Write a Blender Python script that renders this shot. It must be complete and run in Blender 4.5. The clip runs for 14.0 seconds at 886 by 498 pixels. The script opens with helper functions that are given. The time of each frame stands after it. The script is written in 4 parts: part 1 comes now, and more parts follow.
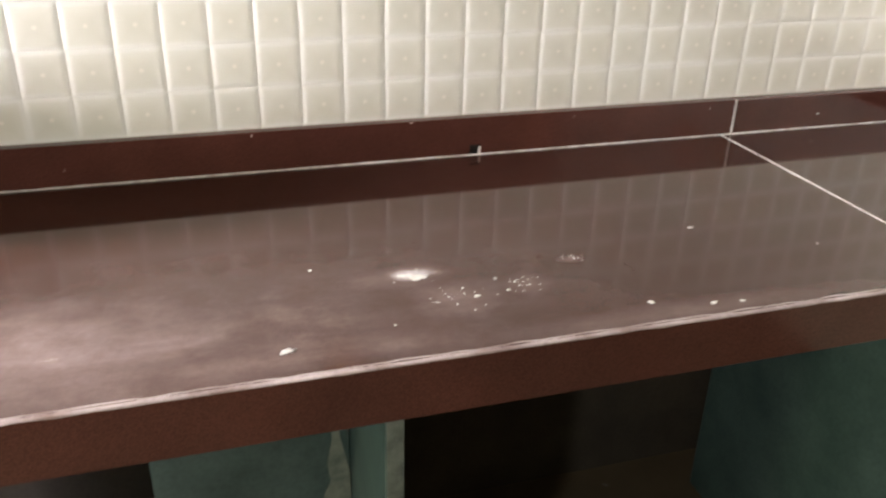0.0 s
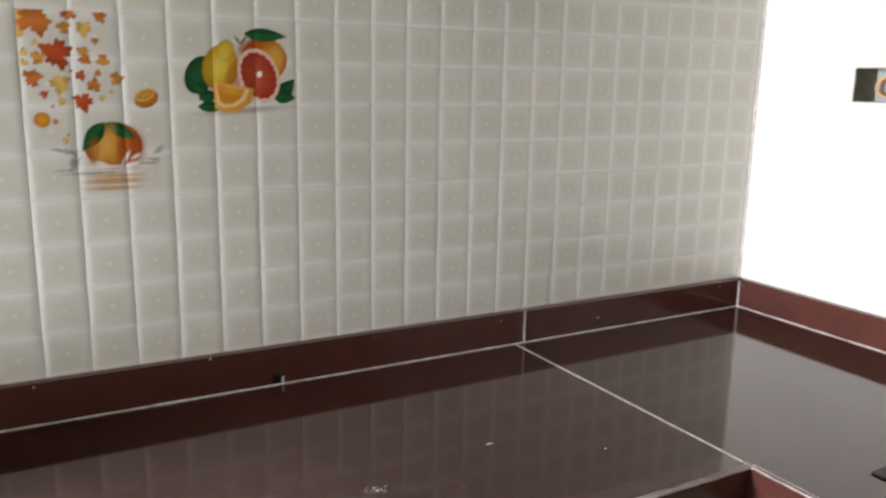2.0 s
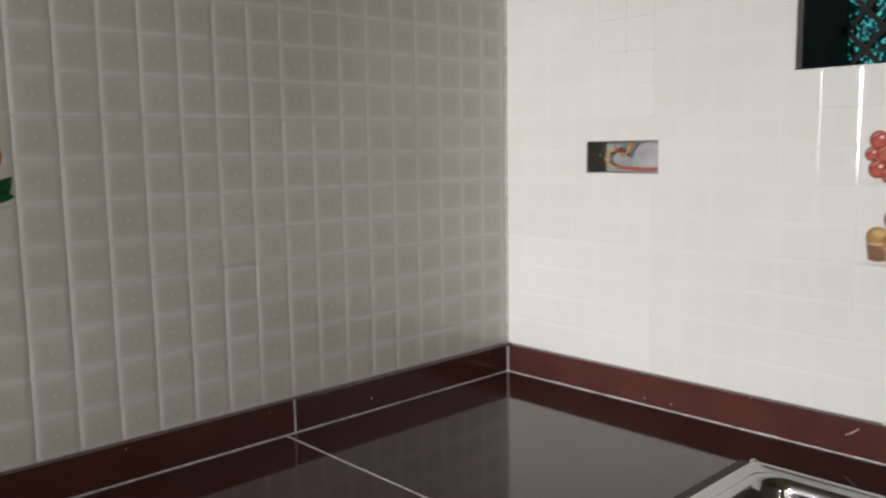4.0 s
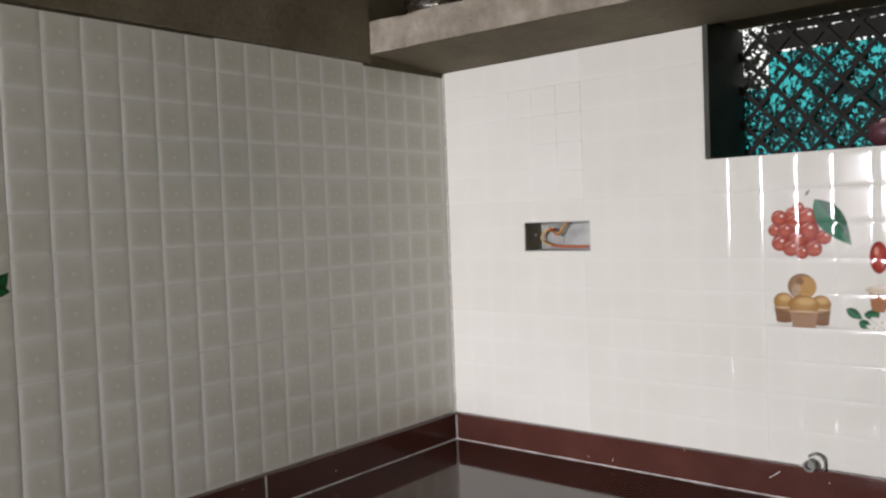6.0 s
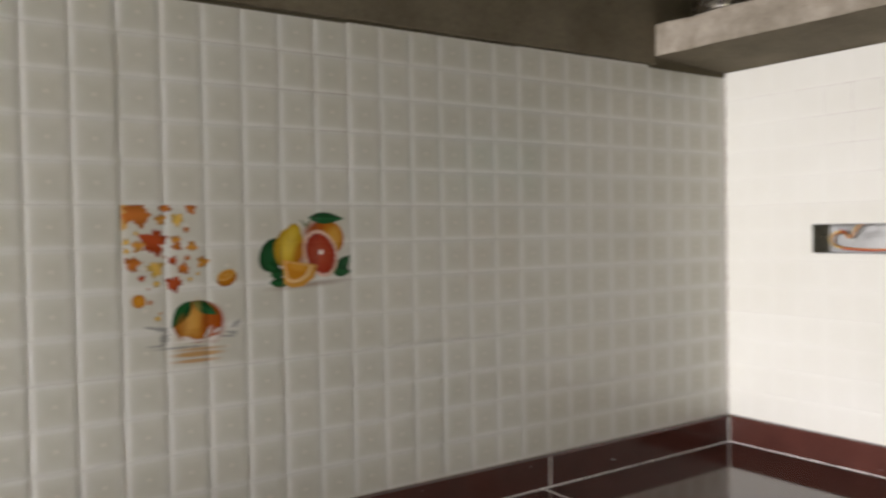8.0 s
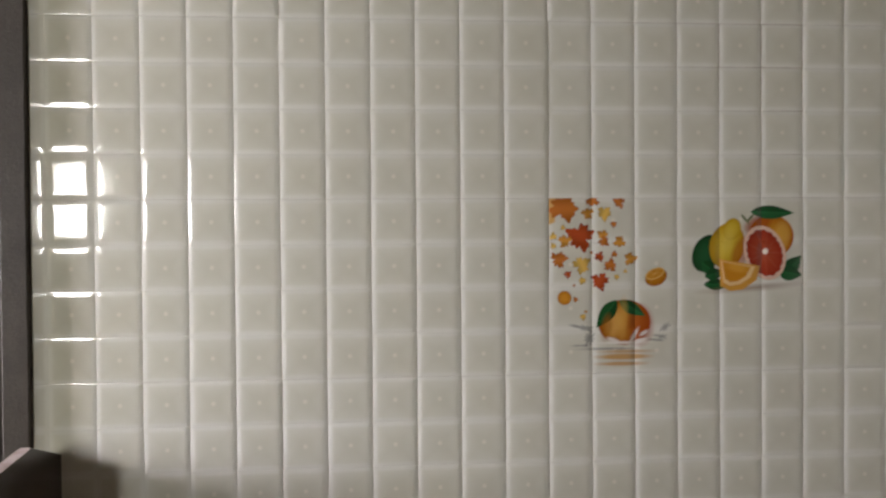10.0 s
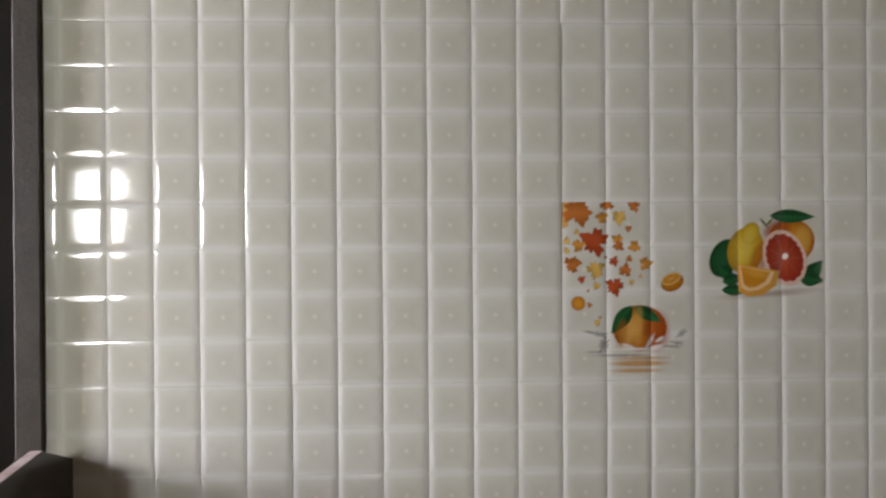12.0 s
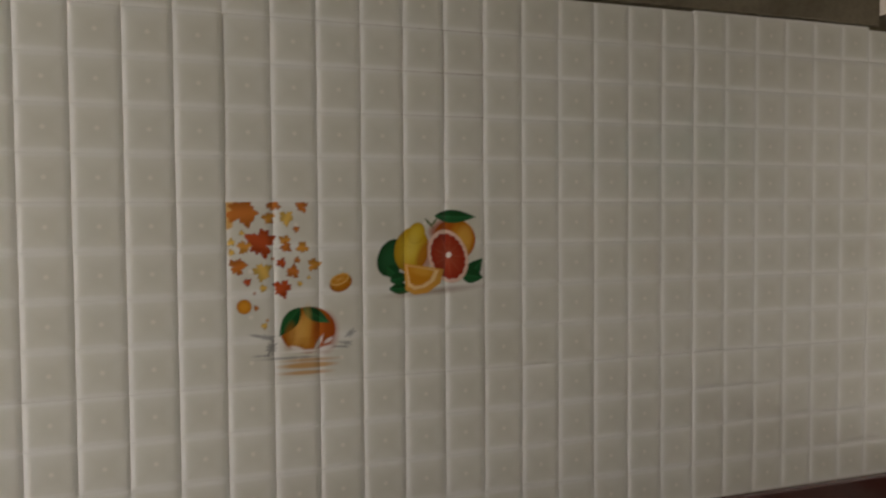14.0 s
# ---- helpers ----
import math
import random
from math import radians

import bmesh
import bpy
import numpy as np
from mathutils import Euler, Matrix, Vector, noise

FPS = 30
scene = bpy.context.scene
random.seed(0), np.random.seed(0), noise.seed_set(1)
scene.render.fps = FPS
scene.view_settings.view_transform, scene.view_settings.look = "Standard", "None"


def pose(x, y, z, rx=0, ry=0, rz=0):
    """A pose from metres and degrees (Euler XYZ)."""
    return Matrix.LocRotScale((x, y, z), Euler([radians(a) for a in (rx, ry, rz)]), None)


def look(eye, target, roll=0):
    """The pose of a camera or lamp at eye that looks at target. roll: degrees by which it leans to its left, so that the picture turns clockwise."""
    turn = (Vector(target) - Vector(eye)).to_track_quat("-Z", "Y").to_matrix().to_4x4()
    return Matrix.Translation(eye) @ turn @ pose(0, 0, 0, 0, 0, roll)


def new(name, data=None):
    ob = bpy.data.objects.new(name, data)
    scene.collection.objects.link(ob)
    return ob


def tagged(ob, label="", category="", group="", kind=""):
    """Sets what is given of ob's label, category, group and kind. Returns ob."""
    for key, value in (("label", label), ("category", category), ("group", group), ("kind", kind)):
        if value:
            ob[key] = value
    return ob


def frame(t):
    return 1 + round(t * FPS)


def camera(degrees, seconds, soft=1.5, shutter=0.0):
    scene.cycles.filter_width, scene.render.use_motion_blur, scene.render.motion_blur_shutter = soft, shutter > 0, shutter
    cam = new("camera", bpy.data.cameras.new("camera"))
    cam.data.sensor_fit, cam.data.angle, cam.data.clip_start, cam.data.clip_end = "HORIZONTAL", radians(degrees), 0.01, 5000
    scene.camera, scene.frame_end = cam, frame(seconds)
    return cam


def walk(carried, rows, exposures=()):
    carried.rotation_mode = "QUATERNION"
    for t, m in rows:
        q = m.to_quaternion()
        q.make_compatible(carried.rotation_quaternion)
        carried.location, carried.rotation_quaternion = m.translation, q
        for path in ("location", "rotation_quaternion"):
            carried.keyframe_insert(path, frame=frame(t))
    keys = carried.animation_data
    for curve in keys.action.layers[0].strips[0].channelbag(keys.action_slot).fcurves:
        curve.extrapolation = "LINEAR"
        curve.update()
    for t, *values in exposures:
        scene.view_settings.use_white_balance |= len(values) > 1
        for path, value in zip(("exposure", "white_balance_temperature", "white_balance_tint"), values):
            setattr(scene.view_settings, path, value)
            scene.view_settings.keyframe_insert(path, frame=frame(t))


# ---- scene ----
cam = camera(56.7, 14.0, soft=2.3, shutter=0.4)
PATH = [
    (0, (-0.104, -1.436, 1.4), (0.43, 0.28, 0.522), 1.4),
    (0.5, (-0.113, -1.437, 1.422), (0.558, 0.269, 0.621), 1.6),
    (1, (-0.104, -1.426, 1.449), (0.628, 0.304, 0.762), 1.2),
    (1.5, (-0.084, -1.417, 1.469), (0.775, 0.3, 0.906), 1.6),
    (2, (-0.063, -1.463, 1.46), (0.899, 0.239, 1.041), 1.1),
    (2.5, (-0.043, -1.459, 1.469), (1.062, 0.171, 1.117), 1.2),
    (3, (-0.01, -1.466, 1.473), (1.211, 0.088, 1.162), 0.7),
    (3.5, (0.008, -1.481, 1.484), (1.307, 0.013, 1.199), -0.1),
    (4, (0.024, -1.495, 1.482), (1.385, -0.051, 1.235), -0.9),
    (4.2, (0.007, -1.496, 1.485), (1.415, -0.094, 1.255), -1.0),
    (6.5, (-0.197, -1.541, 1.511), (1.351, -0.276, 1.461), -1.8),
    (7, (-0.228, -1.561, 1.489), (1.336, -0.315, 1.45), -0.8),
    (7.5, (-0.309, -1.528, 1.499), (1.168, -0.181, 1.45), -0.7),
    (8, (-0.348, -1.49, 1.492), (0.786, 0.157, 1.445), -1.0),
    (8.5, (-0.303, -1.45, 1.489), (0.536, 0.365, 1.442), -1.1),
    (9, (-0.278, -1.419, 1.483), (0.236, 0.512, 1.425), -0.4),
    (11.3, (-0.306, -1.361, 1.479), (-0.228, 0.637, 1.465), -0.4),
    (11.5, (-0.302, -1.361, 1.478), (-0.217, 0.637, 1.465), -0.4),
    (12, (-0.261, -1.366, 1.472), (-0.171, 0.632, 1.466), -0.4),
    (12.5, (-0.208, -1.37, 1.497), (-0.003, 0.619, 1.454), -0.1),
    (13, (-0.163, -1.371, 1.478), (0.205, 0.594, 1.461), -0.3),
    (13.5, (-0.108, -1.372, 1.478), (0.405, 0.561, 1.459), -0.5),
    (14, (-0.125, -1.358, 1.52), (0.561, 0.519, 1.44), -0.4),
]
walk(cam, [(t, look(eye, target, roll)) for t, eye, target, roll in PATH],
     exposures=((0, 1.8, 7200, 13), (0.5, 1.7, 7200, 13), (1.0, 1.56, 6980, 12), (1.5, 1.32, 6700, 12), (2.0, 0.92, 6700, 12), (2.5, 0.72, 6700, 12), (3.0, 0.55, 6750, 12), (3.5, 0.34, 6800, 12), (4.2, 0.1, 6800, 12),
                (6.3, 0.13, 6830, 14), (7.0, 0.14, 6920, 14), (7.5, 0.27, 6980, 13), (8.5, 0.46, 7150, 13), (9.2, 0.46, 7150, 13), (11.3, 0.56, 6700, 14), (12.5, 0.48, 6900, 13), (13.0, 0.4, 7450, 12), (14, 0.03, 7480, 14)))

# ---------------------------------------------------------------- light
XC, ZC, ZS, ZL = 1.672, 0.869, 0.944, 1.945      # corner, counter top, splash top, loft underside
CELL, TW, TH, JZ = 0.075, 0.45, 0.30, 1.545      # tile cell, tile width and height, joint height
XW, YB, ZR = -3.4, -2.4, 2.95                    # far left wall, back wall, ceiling

world = bpy.data.worlds.new("world")
scene.world = world
world.use_nodes = True
wn = world.node_tree.nodes
sky = wn.new("ShaderNodeTexSky")
sky.sky_type, sky.sun_disc = "NISHITA", False
sky.sun_elevation, sky.sun_rotation = radians(55), radians(60)
world.node_tree.links.new(sky.outputs[0], wn["Background"].inputs[0])
wn["Background"].inputs[1].default_value = 0.12

sun = new("sun", bpy.data.lights.new("sun", "SUN"))
sun.data.energy, sun.data.angle, sun.data.color = 2.5, radians(0.5), (1, 0.95, 0.88)
sun.matrix_world = look((6, 3, 9), (1.9, -1, 1))


def opening_lamp(name, eye, target, w, h, watts, color):
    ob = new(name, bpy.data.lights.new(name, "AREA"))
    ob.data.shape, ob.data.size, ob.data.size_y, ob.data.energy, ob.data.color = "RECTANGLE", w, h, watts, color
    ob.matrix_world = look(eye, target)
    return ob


# daylight in the window openings of the far left wall and of the back wall
left_sky = opening_lamp("left_window_daylight", (XW - 0.03, -0.3, 1.7), (1.6, -0.05, 0.3), 0.4, 0.8, 59, (0.935, 0.96, 1.075))
left_sky.data.spread = radians(95)
# fill lamp in an invented, unseen opening; brightens the supports under the worktop
opening_lamp("added_fill_light", (XW - 0.03, -1.5, 0.98), (0.96, -1.0, 0.9), 0.5, 1.9, 10, (0.96, 1.0, 0.7))
opening_lamp("back_window_daylight", (-1.65, YB - 0.03, 1.66), (-1.65, 0, 1.66), 0.19, 0.35, 11.5, (0.95, 1.0, 1.0))


# ---------------------------------------------------------------- helpers
def material(name, color, rough=0.5, metal=0.0, spec=0.5):
    m = bpy.data.materials.new(name)
    m.use_nodes = True
    b = m.node_tree.nodes["Principled BSDF"]
    b.inputs["Base Color"].default_value = (*color, 1)
    b.inputs["Roughness"].default_value, b.inputs["Metallic"].default_value = rough, metal
    b.inputs["Specular IOR Level"].default_value = spec
    return m, m.node_tree, b


def node(tree, kind, **values):
    n = tree.nodes.new(kind)
    for k, v in values.items():
        if k in n.inputs:
            n.inputs[k].default_value = v
    return n


def noise_tex(tree, scale, detail=4, rough=0.55, coord="Object", stretch=(1, 1, 1)):
    tc = tree.nodes.new("ShaderNodeTexCoord")
    mp = tree.nodes.new("ShaderNodeMapping")
    mp.inputs["Scale"].default_value = stretch
    n = node(tree, "ShaderNodeTexNoise", Scale=scale, Detail=detail, Roughness=rough)
    tree.links.new(tc.outputs[coord], mp.inputs[0])
    tree.links.new(mp.outputs[0], n.inputs["Vector"])
    return n.outputs["Fac"]


def ramp(tree, fac, stops):
    r = tree.nodes.new("ShaderNodeValToRGB")
    e = r.color_ramp.elements
    while len(e) < len(stops):
        e.new(0.5)
    for el, (p, c) in zip(e, stops):
        el.position, el.color = p, (*c, 1) if len(c) == 3 else c
    tree.links.new(fac, r.inputs[0])
    return r.outputs[0]


def mix(tree, fac, a, b, mode="MIX"):
    m = tree.nodes.new("ShaderNodeMix")
    m.data_type, m.blend_type = "RGBA", mode
    for sock, v in ((m.inputs[0], fac), (m.inputs[6], a), (m.inputs[7], b)):
        if isinstance(v, (int, float)):
            sock.default_value = v
        elif isinstance(v, tuple):
            sock.default_value = (*v, 1)
        else:
            tree.links.new(v, sock)
    return m.outputs[2]


def calc(tree, op, a, b=None, c=None, clamp=False):
    m = tree.nodes.new("ShaderNodeMath")
    m.operation, m.use_clamp = op, clamp
    for i, v in enumerate((a, b, c)):
        if v is None:
            continue
        if isinstance(v, (int, float)):
            m.inputs[i].default_value = v
        else:
            tree.links.new(v, m.inputs[i])
    return m.outputs[0]


def bump(tree, b, height, strength, distance):
    n = node(tree, "ShaderNodeBump", Strength=strength, Distance=distance)
    tree.links.new(height, n.inputs["Height"])
    tree.links.new(n.outputs[0], b.inputs["Normal"])


def link(ob_name, bm_or_mesh, mat, parent=None, label="", smooth=False):
    if isinstance(bm_or_mesh, bmesh.types.BMesh):
        me = bpy.data.meshes.new(ob_name)
        bmesh.ops.recalc_face_normals(bm_or_mesh, faces=bm_or_mesh.faces)
        bm_or_mesh.to_mesh(me)
        bm_or_mesh.free()
    else:
        me = bm_or_mesh
    if mat and not me.materials:
        me.materials.append(mat)
    if smooth:
        me.polygons.foreach_set("use_smooth", [True] * len(me.polygons))
    ob = new(ob_name, me)
    if parent:
        ob.parent = parent
    if label:
        ob["label"] = label
    return ob


def part(name, bm, mat, parent, label="", smooth=False):
    return link(name, bm, mat, parent, label, smooth)


def empty(name, at=(0, 0, 0)):
    ob = new(name)
    ob.location = at
    ob.empty_display_size = 0.05
    return ob


def box(x0, x1, y0, y1, z0, z1, bevel=0.0, seg=1, bm=None):
    bm = bm or bmesh.new()
    vs = [bm.verts.new((x, y, z)) for x in (x0, x1) for y in (y0, y1) for z in (z0, z1)]
    fs = [bm.faces.new([vs[i] for i in f]) for f in
          ((0, 1, 3, 2), (4, 6, 7, 5), (0, 4, 5, 1), (2, 3, 7, 6), (0, 2, 6, 4), (1, 5, 7, 3))]
    if bevel:
        es = list({e for f in fs for e in f.edges})
        bmesh.ops.bevel(bm, geom=es, offset=bevel, segments=seg, profile=0.5, affect="EDGES")
    return bm


def prism(points, y0, y1, bevel=0.0, axis="y"):
    """A prism over a closed outline; axis is the direction it is drawn along."""
    bm = bmesh.new()
    place = {"y": lambda a, b, d: (a, d, b), "x": lambda a, b, d: (d, a, b), "z": lambda a, b, d: (a, b, d)}[axis]
    r0 = [bm.verts.new(place(a, b, y0)) for a, b in points]
    r1 = [bm.verts.new(place(a, b, y1)) for a, b in points]
    n = len(points)
    bm.faces.new(r0), bm.faces.new(r1[::-1])
    for i in range(n):
        bm.faces.new((r0[i], r1[i], r1[(i + 1) % n], r0[(i + 1) % n]))
    if bevel:
        bmesh.ops.bevel(bm, geom=list(bm.edges), offset=bevel, segments=2, profile=0.5, affect="EDGES")
    return bm


def lathe(profile, seg=48, at=(0, 0, 0)):
    bm = bmesh.new()
    rings = [[bm.verts.new((at[0] + r * math.cos(2 * math.pi * i / seg), at[1] + r * math.sin(2 * math.pi * i / seg), at[2] + z))
              for i in range(seg)] for r, z in profile]
    for a, b in zip(rings, rings[1:]):
        for i in range(seg):
            bm.faces.new((a[i], a[(i + 1) % seg], b[(i + 1) % seg], b[i]))
    for ring in (rings[0], rings[-1]):
        bm.faces.new(ring)
    return bm


def tube(points, r, seg=10):
    bm = bmesh.new()
    pts = [Vector(p) for p in points]
    rings, side = [], None
    for i, p in enumerate(pts):
        d = (pts[min(i + 1, len(pts) - 1)] - pts[max(i - 1, 0)]).normalized()
        side = (side - d * side.dot(d)).normalized() if side else d.orthogonal().normalized()
        up = d.cross(side)
        rings.append([bm.verts.new(p + r * (side * math.cos(2 * math.pi * k / seg) + up * math.sin(2 * math.pi * k / seg))) for k in range(seg)])
    for a, b in zip(rings, rings[1:]):
        for k in range(seg):
            bm.faces.new((a[k], a[(k + 1) % seg], b[(k + 1) % seg], b[k]))
    bm.faces.new(rings[0]), bm.faces.new(rings[-1])
    return bm


def spline(points, steps=8):
    pts = [Vector(p) for p in points]
    pts = [pts[0]] + pts + [pts[-1]]
    out = []
    for a, b, c, d in zip(pts, pts[1:], pts[2:], pts[3:]):
        for i in range(steps):
            t = i / steps
            out.append(0.5 * ((2 * b) + (c - a) * t + (2 * a - 5 * b + 4 * c - d) * t * t + (3 * b - a - 3 * c + d) * t ** 3))
    return out + [pts[-1]]


# ---------------------------------------------------------------- materials
def tile_material(name, squares):
    m, t, b = material(name, (0.8, 0.77, 0.71), 0.09, 0, 0.5)
    uv = t.nodes.new("ShaderNodeUVMap")
    uv.uv_map = "cell"
    sep = t.nodes.new("ShaderNodeSeparateXYZ")
    t.links.new(uv.outputs[0], sep.inputs[0])
    dist = []
    for k in (0, 1):
        f = calc(t, "FRACT", sep.outputs[k])
        dist.append(calc(t, "ABSOLUTE", calc(t, "SUBTRACT", f, 0.5)))
    square = calc(t, "MAXIMUM", dist[0], dist[1])
    radius = calc(t, "SQRT", calc(t, "ADD", calc(t, "POWER", dist[0], 2.0), calc(t, "POWER", dist[1], 2.0)))
    n1 = noise_tex(t, 60, 3)
    square = calc(t, "ADD", square, calc(t, "MULTIPLY", calc(t, "SUBTRACT", n1, 0.5), 0.05))
    field = ramp(t, square, ((0.0, (0.685, 0.672, 0.595)), (0.15, (0.692, 0.68, 0.602)), (0.3, (0.725, 0.715, 0.642)), (0.38, (0.748, 0.739, 0.672)), (0.44, (0.815, 0.81, 0.765))))
    dot = ramp(t, radius, ((0.03, (1, 1, 1)), (0.062, (0, 0, 0))))
    dotf = t.nodes.new("ShaderNodeRGBToBW")
    t.links.new(dot, dotf.inputs[0])
    col = mix(t, calc(t, "MULTIPLY", dotf.outputs[0], 0.85), field, (0.84, 0.8, 0.72))
    col = mix(t, squares, (0.742, 0.733, 0.668), col)
    info = t.nodes.new("ShaderNodeObjectInfo")
    tone = ramp(t, info.outputs["Random"], ((0, (0.96, 0.955, 0.945)), (1, (1, 1, 1))))
    col = mix(t, 1.0, col, tone, "MULTIPLY")
    stain = ramp(t, noise_tex(t, 3.0, 5, coord="Object"), ((0.35, (0.955, 0.95, 0.935)), (0.65, (1, 1, 1))))
    col = mix(t, 1.0, col, stain, "MULTIPLY")
    pr = t.nodes.new("ShaderNodeAttribute")
    pr.attribute_name = "print"
    col = mix(t, pr.outputs["Alpha"], col, pr.outputs["Color"])
    t.links.new(col, b.inputs["Base Color"])
    t.links.new(ramp(t, noise_tex(t, 9, 5), ((0.3, (0.045, 0.045, 0.045)), (0.7, (0.1, 0.1, 0.1)))), b.inputs["Roughness"])
    bump(t, b, noise_tex(t, 30, 2), 0.05, 0.001)
    return m


def granite_material(name, base, dark, rough=(0.05, 0.16)):
    m, t, b = material(name, base, 0.1)
    grain = ramp(t, noise_tex(t, 420, 3, 0.7), ((0.35, dark), (0.6, base)))
    cloud = ramp(t, noise_tex(t, 7, 5), ((0.3, (0.8, 0.8, 0.8)), (0.7, (1.12, 1.1, 1.08))))
    col = mix(t, 1.0, grain, cloud, "MULTIPLY")
    t.links.new(col, b.inputs["Base Color"])
    t.links.new(ramp(t, noise_tex(t, 14, 6), ((0.3, (rough[0],) * 3), (0.75, (rough[1],) * 3))), b.inputs["Roughness"])
    return m, t, b, col


# patches of cement dust and of painted pale glare on the worktop, from its middle: x, y, half width, half depth,
# thickness
DUST_GLARE = ((-0.15, -0.165, 0.055, 0.026, 1.5), (-0.17, -0.17, 0.14, 0.05, 0.5), (-0.11, -0.24, 0.1, 0.075, 0.55), (0.0, -0.23, 0.05, 0.045, 0.5), (0.09, -0.175, 0.03, 0.016, 0.5),
        (-0.6, -0.26, 0.46, 0.17, 0.62), (-0.72, -0.16, 0.26, 0.07, 0.5), (-0.35, -0.33, 0.4, 0.06, 0.45), (0.15, -0.35, 0.6, 0.04, 0.3), (-0.4, -0.24, 0.75, 0.3, 0.22))


def counter_material():
    m, t, b, col = granite_material("brown_granite", (0.056, 0.0225, 0.017), (0.033, 0.0125, 0.0095))
    # cement dust wiped thinly over the front of the worktop, plus window glare put into the colour
    tc = t.nodes.new("ShaderNodeTexCoord")
    sep = t.nodes.new("ShaderNodeSeparateXYZ")
    t.links.new(tc.outputs["Object"], sep.inputs[0])
    warp = calc(t, "MULTIPLY", calc(t, "SUBTRACT", noise_tex(t, 14, 7, 0.62), 0.5), 1.3)
    fac0 = None
    for cx, cy, rx, ry, k in DUST_GLARE:
        du = calc(t, "POWER", calc(t, "DIVIDE", calc(t, "SUBTRACT", sep.outputs[0], cx), rx), 2.0)
        dv = calc(t, "POWER", calc(t, "DIVIDE", calc(t, "SUBTRACT", sep.outputs[1], cy), ry), 2.0)
        g = calc(t, "MULTIPLY", calc(t, "SUBTRACT", 1.0, calc(t, "ADD", calc(t, "SQRT", calc(t, "ADD", du, dv)), warp), clamp=True), k)
        fac0 = g if fac0 is None else calc(t, "MAXIMUM", fac0, g)
    wipe = ramp(t, noise_tex(t, 5.5, 7, 0.62, stretch=(0.8, 2.2, 1)), ((0.36, (0, 0, 0)), (0.72, (1, 1, 1))))
    bw = t.nodes.new("ShaderNodeRGBToBW")
    t.links.new(wipe, bw.inputs[0])
    fac = calc(t, "MULTIPLY", fac0, calc(t, "MULTIPLY_ADD", bw.outputs[0], 0.6, 0.4), clamp=True)
    fine = ramp(t, noise_tex(t, 90, 4, 0.7), ((0.3, (0.78, 0.78, 0.78)), (0.7, (1, 1, 1))))
    bw2 = t.nodes.new("ShaderNodeRGBToBW")
    t.links.new(fine, bw2.inputs[0])
    fac2 = calc(t, "MULTIPLY", fac, bw2.outputs[0])
    dust_glare = mix(t, calc(t, "MULTIPLY", fac2, 0.85), col, (0.47, 0.345, 0.325))
    thick = calc(t, "MULTIPLY", calc(t, "SUBTRACT", fac0, 0.62, clamp=True), calc(t, "MULTIPLY_ADD", bw2.outputs[0], 1.25, -0.25), clamp=True)
    dust_glare = mix(t, thick, dust_glare, (0.78, 0.73, 0.72))
    t.links.new(dust_glare, b.inputs["Base Color"])
    rough = calc(t, "ADD", calc(t, "MULTIPLY", noise_tex(t, 12, 5), 0.06), calc(t, "MULTIPLY_ADD", fac, 0.38, 0.03))
    t.links.new(rough, b.inputs["Roughness"])
    return m


def plaster_material(name, a, c, scale=6, rough=0.85, depth=0.004):
    m, t, b = material(name, a, rough, 0, 0.3)
    big = ramp(t, noise_tex(t, scale, 7, 0.6), ((0.3, c), (0.68, a)))
    fine = ramp(t, noise_tex(t, scale * 22, 4, 0.7), ((0.3, (0.82, 0.82, 0.81)), (0.6, (1.05, 1.05, 1.05))))
    col = mix(t, 1.0, big, fine, "MULTIPLY")
    t.links.new(col, b.inputs["Base Color"])
    h = calc(t, "ADD", noise_tex(t, scale * 5, 6, 0.65), calc(t, "MULTIPLY", noise_tex(t, scale * 30, 3), 0.4))
    bump(t, b, h, 0.55, depth)
    return m


TILE = tile_material("glazed_tile_with_squares", 1.0)
# same tile, its print nearly blended out: the glare is put into the colour
WASHED_TILE = tile_material("glare_washed_tile", 0.1)
COUNTER = counter_material()
SPLASH = granite_material("splash_granite", (0.095, 0.035, 0.027), (0.062, 0.022, 0.017), (0.05, 0.14))[0]
EDGE = plaster_material("raw_granite_edge", (0.6, 0.52, 0.5), (0.14, 0.075, 0.062), 8, 0.6, 0.002)
GROUT = plaster_material("white_grout", (0.74, 0.71, 0.66), (0.42, 0.37, 0.33), 55, 0.8, 0.001)
CEMENT = plaster_material("raw_cement_plaster", (0.23, 0.195, 0.135), (0.135, 0.11, 0.072), 4)
LIT_SLABEDGE = plaster_material("rough_concrete_lit", (0.48, 0.42, 0.34), (0.2, 0.17, 0.125), 11, 0.85, 0.016)
WHITE = plaster_material("white_wall_paint", (0.74, 0.7, 0.66), (0.6, 0.55, 0.5), 8, 0.7, 0.002)
# for unseen walls: dark warm tone that limits and tints bounced light
UNSEEN_WALL = plaster_material("bounce_toned_plaster", (0.17, 0.142, 0.09), (0.12, 0.1, 0.064), 5)
DARKSTONE = granite_material("dark_polished_stone", (0.03, 0.02, 0.017), (0.019, 0.012, 0.01), (0.12, 0.25))[0]
PITTED = plaster_material("pitted_white_plaster", (0.66, 0.6, 0.56), (0.36, 0.3, 0.27), 38, 0.8, 0.003)
GREEN = plaster_material("dark_green_stone", (0.09, 0.145, 0.138), (0.033, 0.062, 0.058), 5, 0.3, 0.001)
RAWGREEN = plaster_material("sawn_green_stone", (0.2, 0.23, 0.2), (0.07, 0.09, 0.08), 26, 0.75, 0.002)
UNDER = plaster_material("shade_toned_cement", (0.06, 0.05, 0.038), (0.03, 0.025, 0.02), 5)
